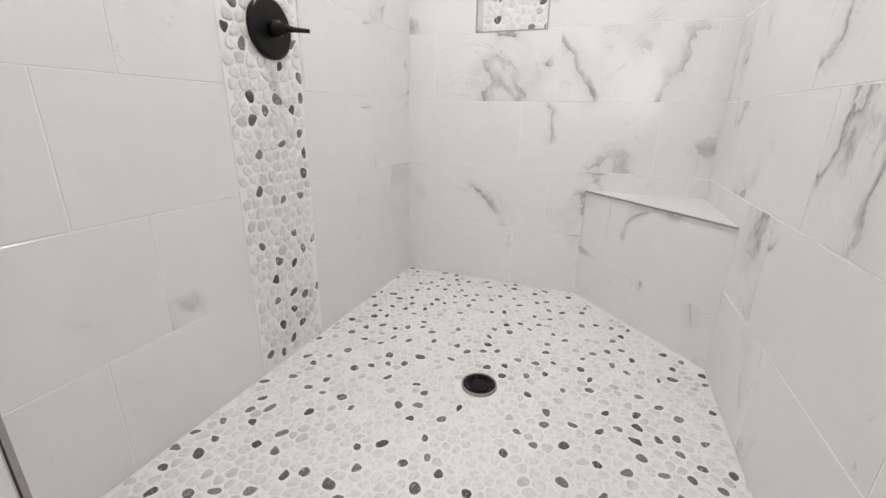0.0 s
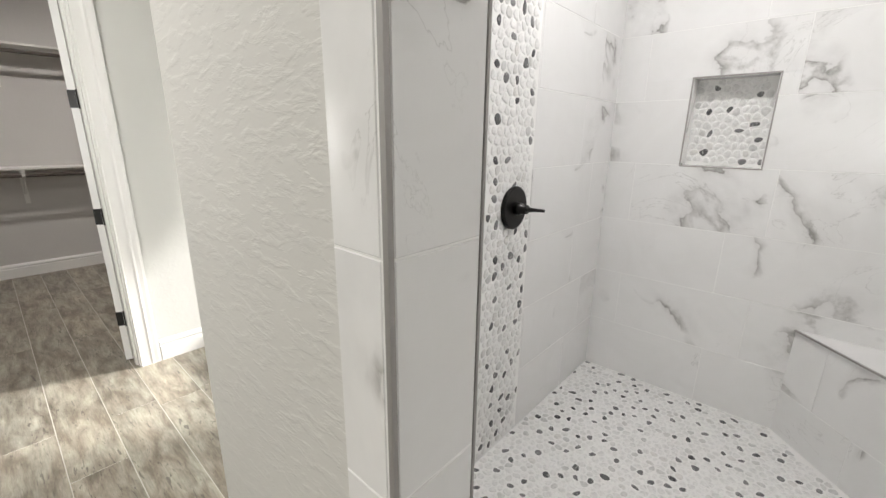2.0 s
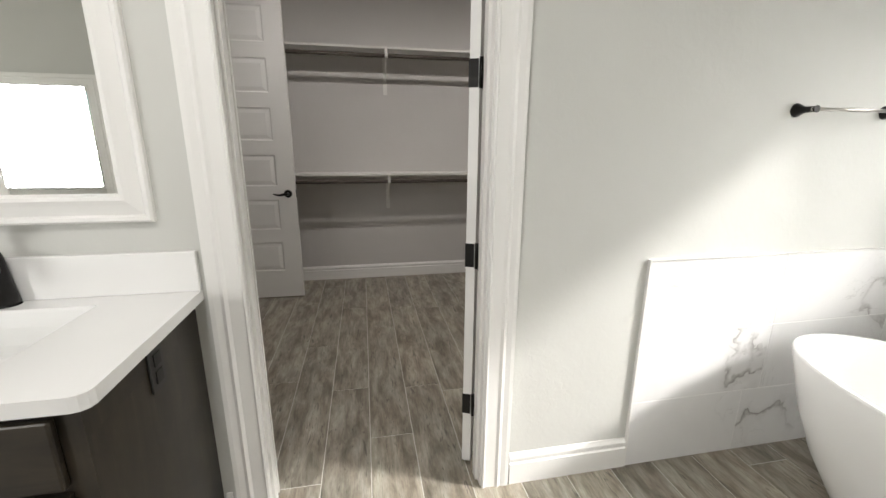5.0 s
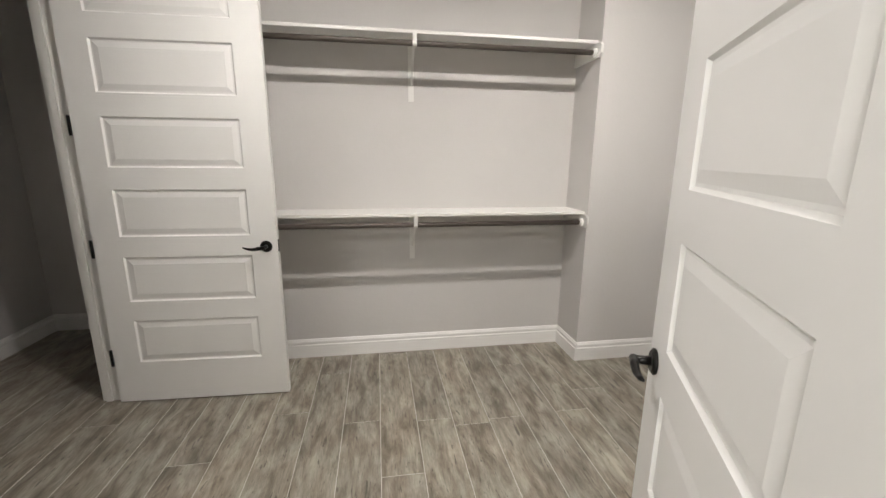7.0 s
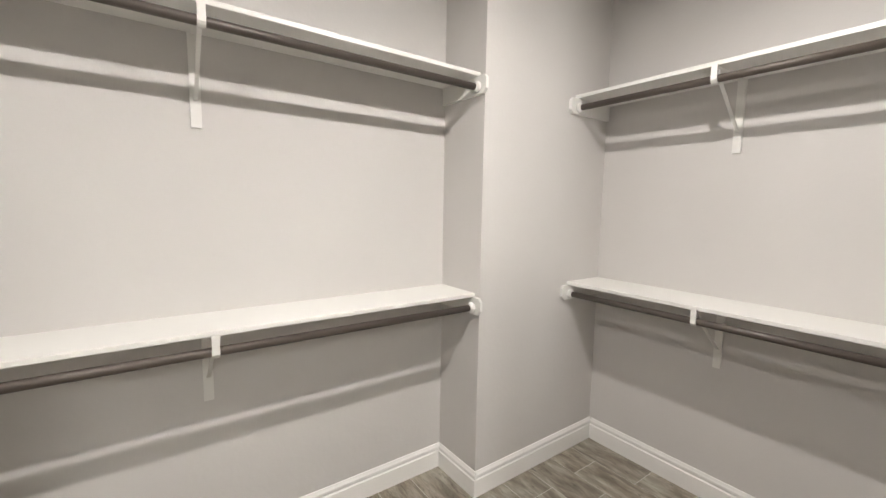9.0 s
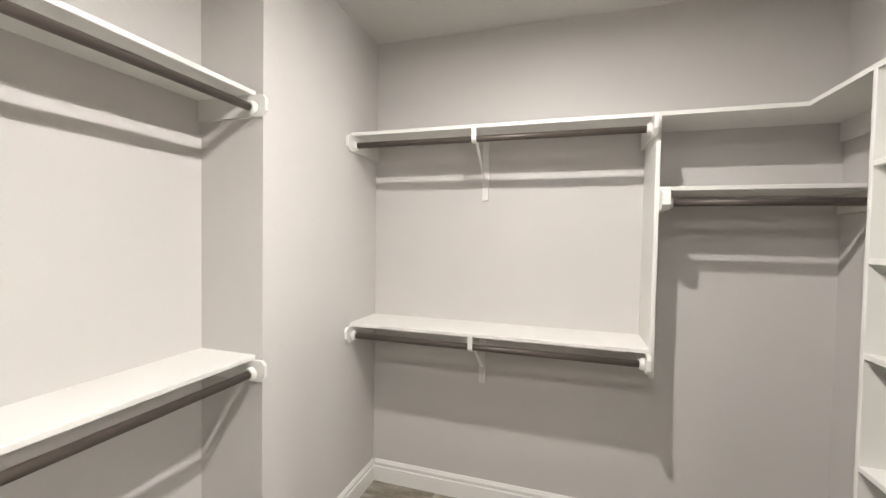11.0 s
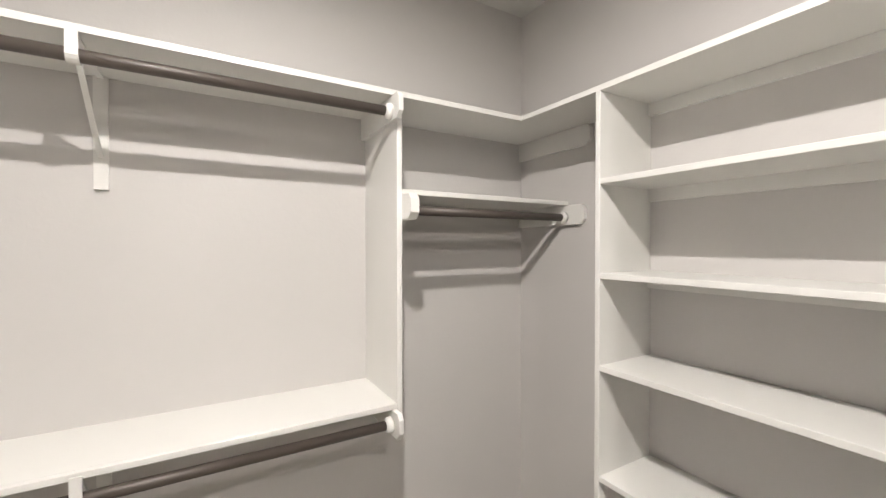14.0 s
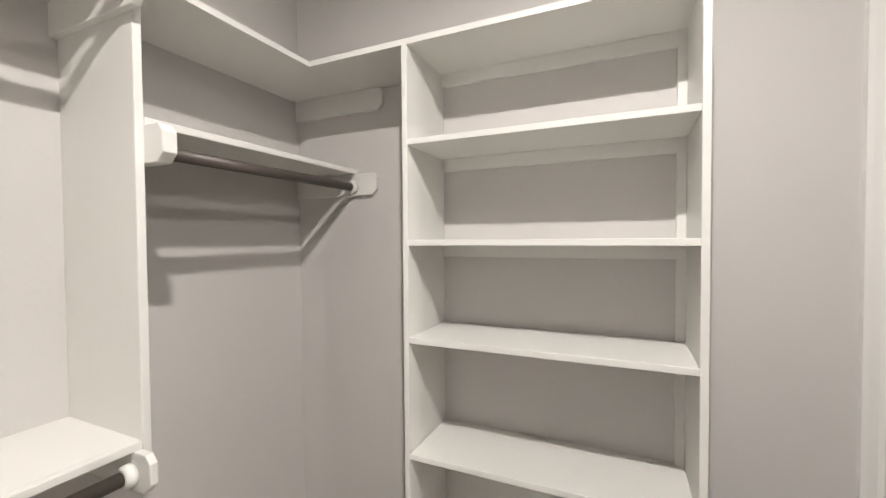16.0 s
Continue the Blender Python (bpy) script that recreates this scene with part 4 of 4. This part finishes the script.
def pebble_cells(w, h, pitch, rng):
    """Rounded cells over a w by h field: outlines as lists of points."""
    nx, ny = int(w / pitch) + 3, int(h / (pitch * 0.9)) + 3
    seeds = {}
    for i in range(-2, nx):
        for j in range(-2, ny):
            seeds[i, j] = ((i + 0.5 * (j % 2) + rng.uniform(-0.32, 0.32)) * pitch, (j + rng.uniform(-0.32, 0.32)) * pitch * 0.9)
    out = []
    for (i, j), (px, py) in seeds.items():
        if not (0.2 * pitch < px < w - 0.2 * pitch and 0.2 * pitch < py < h - 0.2 * pitch):
            continue
        poly = [(px - pitch, py - pitch), (px + pitch, py - pitch), (px + pitch, py + pitch), (px - pitch, py + pitch)]
        near = [seeds[k] for k in ((i + a, j + b) for a in (-2, -1, 0, 1, 2) for b in (-2, -1, 0, 1, 2) if (a or b)) if k in seeds]
        lim = [((qx - px), (qy - py), (qx * qx + qy * qy - px * px - py * py) / 2) for qx, qy in near]
        lim += [(-1, 0, 0), (1, 0, w), (0, -1, 0), (0, 1, h)]
        for a, b, c in lim:
            new_poly = []
            for k in range(len(poly)):
                p, q = poly[k], poly[(k + 1) % len(poly)]
                dp, dq = a * p[0] + b * p[1] - c, a * q[0] + b * q[1] - c
                if dp <= 0:
                    new_poly.append(p)
                if (dp < 0 < dq) or (dq < 0 < dp):
                    t = dp / (dp - dq)
                    new_poly.append((p[0] + (q[0] - p[0]) * t, p[1] + (q[1] - p[1]) * t))
            poly = new_poly
            if len(poly) < 3:
                break
        if len(poly) < 3:
            continue
        cx, cy = sum(p[0] for p in poly) / len(poly), sum(p[1] for p in poly) / len(poly)
        gap = rng.uniform(0.80, 0.90)
        poly = [(cx + (x - cx) * gap, cy + (y - cy) * gap) for x, y in poly]
        pts = []
        for k in range(len(poly)):
            p, q = poly[k], poly[(k + 1) % len(poly)]
            if math.dist(p, q) < pitch * 0.08:
                continue
            pts.append((p[0] * 0.74 + q[0] * 0.26, p[1] * 0.74 + q[1] * 0.26))
            pts.append((p[0] * 0.26 + q[0] * 0.74, p[1] * 0.26 + q[1] * 0.74))
        if len(pts) >= 5:
            out.append((cx, cy, pts))
    return out


def pebble_into(V, F, pts, c, frame_fn, depth):
    base = len(V)
    n = len(pts)
    for k, dz in ((1.0, -0.002), (1.0, depth * 0.35), (0.86, depth * 0.8), (0.55, depth)):
        V.extend(frame_fn(c[0] + (x - c[0]) * k, c[1] + (y - c[1]) * k, dz) for x, y in pts)
    for r in range(3):
        for k in range(n):
            F.append((base + r * n + k, base + r * n + (k + 1) % n, base + (r + 1) * n + (k + 1) % n, base + (r + 1) * n + k))
    F.append(tuple(base + 3 * n + k for k in range(n)))


def pebble_field(owner, w, h, pitch, frame_fn, seedn, keep, singles, dark=0.19, depth=0.0036):
    rng = random.Random(seedn)
    groups = {0: ([], []), 1: ([], []), 2: ([], [])}
    mats = (PEB_W, PEB_G, PEB_D)
    made = 0
    darks = []
    cells = pebble_cells(w, h, pitch, rng)
    if singles:
        cells.sort(key=lambda c: singles(c[0], c[1]))
    for cx, cy, pts in cells:
        if not keep(cx, cy, pts):
            continue
        kind = 2 if rng.random() < dark else (1 if rng.random() < 0.11 else 0)
        if kind == 2:
            if any(math.dist((cx, cy), d) < pitch * 1.35 for d in darks):
                kind = 0
            else:
                darks.append((cx, cy))
                turn, ka, kb = rng.uniform(0, math.pi), rng.uniform(0.88, 1.12), rng.uniform(0.60, 0.95)
                c0, s0 = math.cos(turn), math.sin(turn)
                shaped = []
                for x, y in pts:
                    u, v = ((x - cx) * c0 + (y - cy) * s0) * ka, ((y - cy) * c0 - (x - cx) * s0) * kb
                    shaped.append((cx + u * c0 - v * s0, cy + u * s0 + v * c0))
                pts = shaped
        if singles and made < 300:
            V, F = [], []
            pebble_into(V, F, pts, (cx, cy), lambda a, b, z: frame_fn(a, b, z), depth)
            me = bpy.data.meshes.new("pebble")
            me.from_pydata(V, [], F)
            me.materials.append(mats[kind])
            me.polygons.foreach_set("use_smooth", [True] * len(F))
            o = new("pebble", me)
            o.parent = owner
            made += 1
            continue
        V, F = groups[kind]
        pebble_into(V, F, pts, (cx, cy), frame_fn, depth)
    for kind, (V, F) in groups.items():
        if F:
            me = bpy.data.meshes.new("pebbles")
            me.from_pydata(V, [], F)
            me.materials.append(mats[kind])
            me.polygons.foreach_set("use_smooth", [True] * len(F))
            o = new("pebbles", me)
            o.parent = owner
            tagged(o, ("smooth white pebbles set in grout", "pale grey pebbles set in grout", "dark grey pebbles set in grout")[kind], kind="stuff")


def clear_of(cx, cy, pts):
    X, Y = SWX + cx, 0.0 + cy
    if math.hypot(X - DX, Y - DY) < 0.078:
        return False
    s = (X - BA[0]) * nv.x + (Y - BA[1]) * nv.y
    return s > 0.028


SHF = structure("shower_floor", boxes((SWX, SEX, 0.0, SNY, -0.0095, 0.0012)), WGROUT)
pebble_field(SHF, SEX - SWX, SNY, 0.0355, lambda a, b, z: (SWX + a, b, z), 5, clear_of, lambda x, y: math.hypot(SWX + x + 0.45, y - 0.75), depth=0.0029)
STR = structure("pebble_strip", boxes((SWX - 0.0011, SWX + 0.0004, 0.955, 1.285, 0.002, CH - 0.002)), WGROUT)
pebble_field(STR, 0.330, CH, 0.040, lambda a, b, z: (SWX - 0.0005 + z, 0.955 + a, b), 8, lambda x, y, p: math.hypot(x + 0.955 - 1.146, y - 1.138) > 0.05, lambda x, y: abs(y - 1.0))
NB = structure("niche_backing", boxes((-0.8255, -0.4845, SNY + T - 0.026, SNY + T - 0.0205, 1.2825, 1.7075)), WGROUT)
pebble_field(NB, 0.341, 0.425, 0.038, lambda a, b, z: (-0.8255 + a, SNY + T - 0.026 - z, 1.2825 + b), 9, lambda x, y, p: True, lambda x, y: y)
structure("niche_lining", boxes((-0.8258, -0.820, SNY + 0.009, SNY + T - 0.027, 1.2822, 1.7078), (-0.490, -0.4842, SNY + 0.009, SNY + T - 0.027, 1.2822, 1.7078),
                                (-0.820, -0.490, SNY + 0.009, SNY + T - 0.027, 1.2822, 1.287), (-0.820, -0.490, SNY + 0.009, SNY + T - 0.027, 1.703, 1.7078)), MARBLE)

# ---- floor planks ----
FL = byname["floor"]
PL, PWD, GAP = 1.215, 0.2025, 0.0032
rng = random.Random(3)
meshes = {}


def plank(x0, x1, y0, y1):
    key = (round(x1 - x0, 3), round(y1 - y0, 3))
    if key not in meshes:
        bm = box(bmesh.new(), 0, x1 - x0, 0, y1 - y0, -0.0102, 0)
        bmesh.ops.bevel(bm, geom=[e for e in bm.edges if all(v.co.z > -0.001 for v in e.verts)], offset=0.0012, segments=1, affect="EDGES")
        meshes[key] = mesh_from(bm, "plank", PLANK)
    o = new("plank", meshes[key])
    o.location = (x0, y0, 0)
    o.parent = FL


KNOWN = {-2: -5.225, 0: -5.19, -1: -4.80, 1: -5.12, 2: -5.15, 3: -4.52}
for k in range(-21, 11):
    y0, y1 = -0.07 + PWD * k + GAP / 2, -0.07 + PWD * (k + 1) - GAP / 2
    if y1 > BNY + 0.08:
        continue
    xa, xb = (-6.9, SWX - 0.095) if y0 > 0.0 else (-6.9, RX)
    j = KNOWN.get(k, -5.2 + rng.uniform(0, PL))
    x = xa - PL + ((j - xa) % PL)
    while x < xb:
        a, b = max(x, xa) + GAP / 2, min(x + PL, xb) - GAP / 2
        if b - a > 0.02:
            plank(a, b, y0, y1)
        x += PL
structure("threshold", boxes((-0.613, SEX, -0.002, 0.0, -0.01, 0.0005)), STEEL)
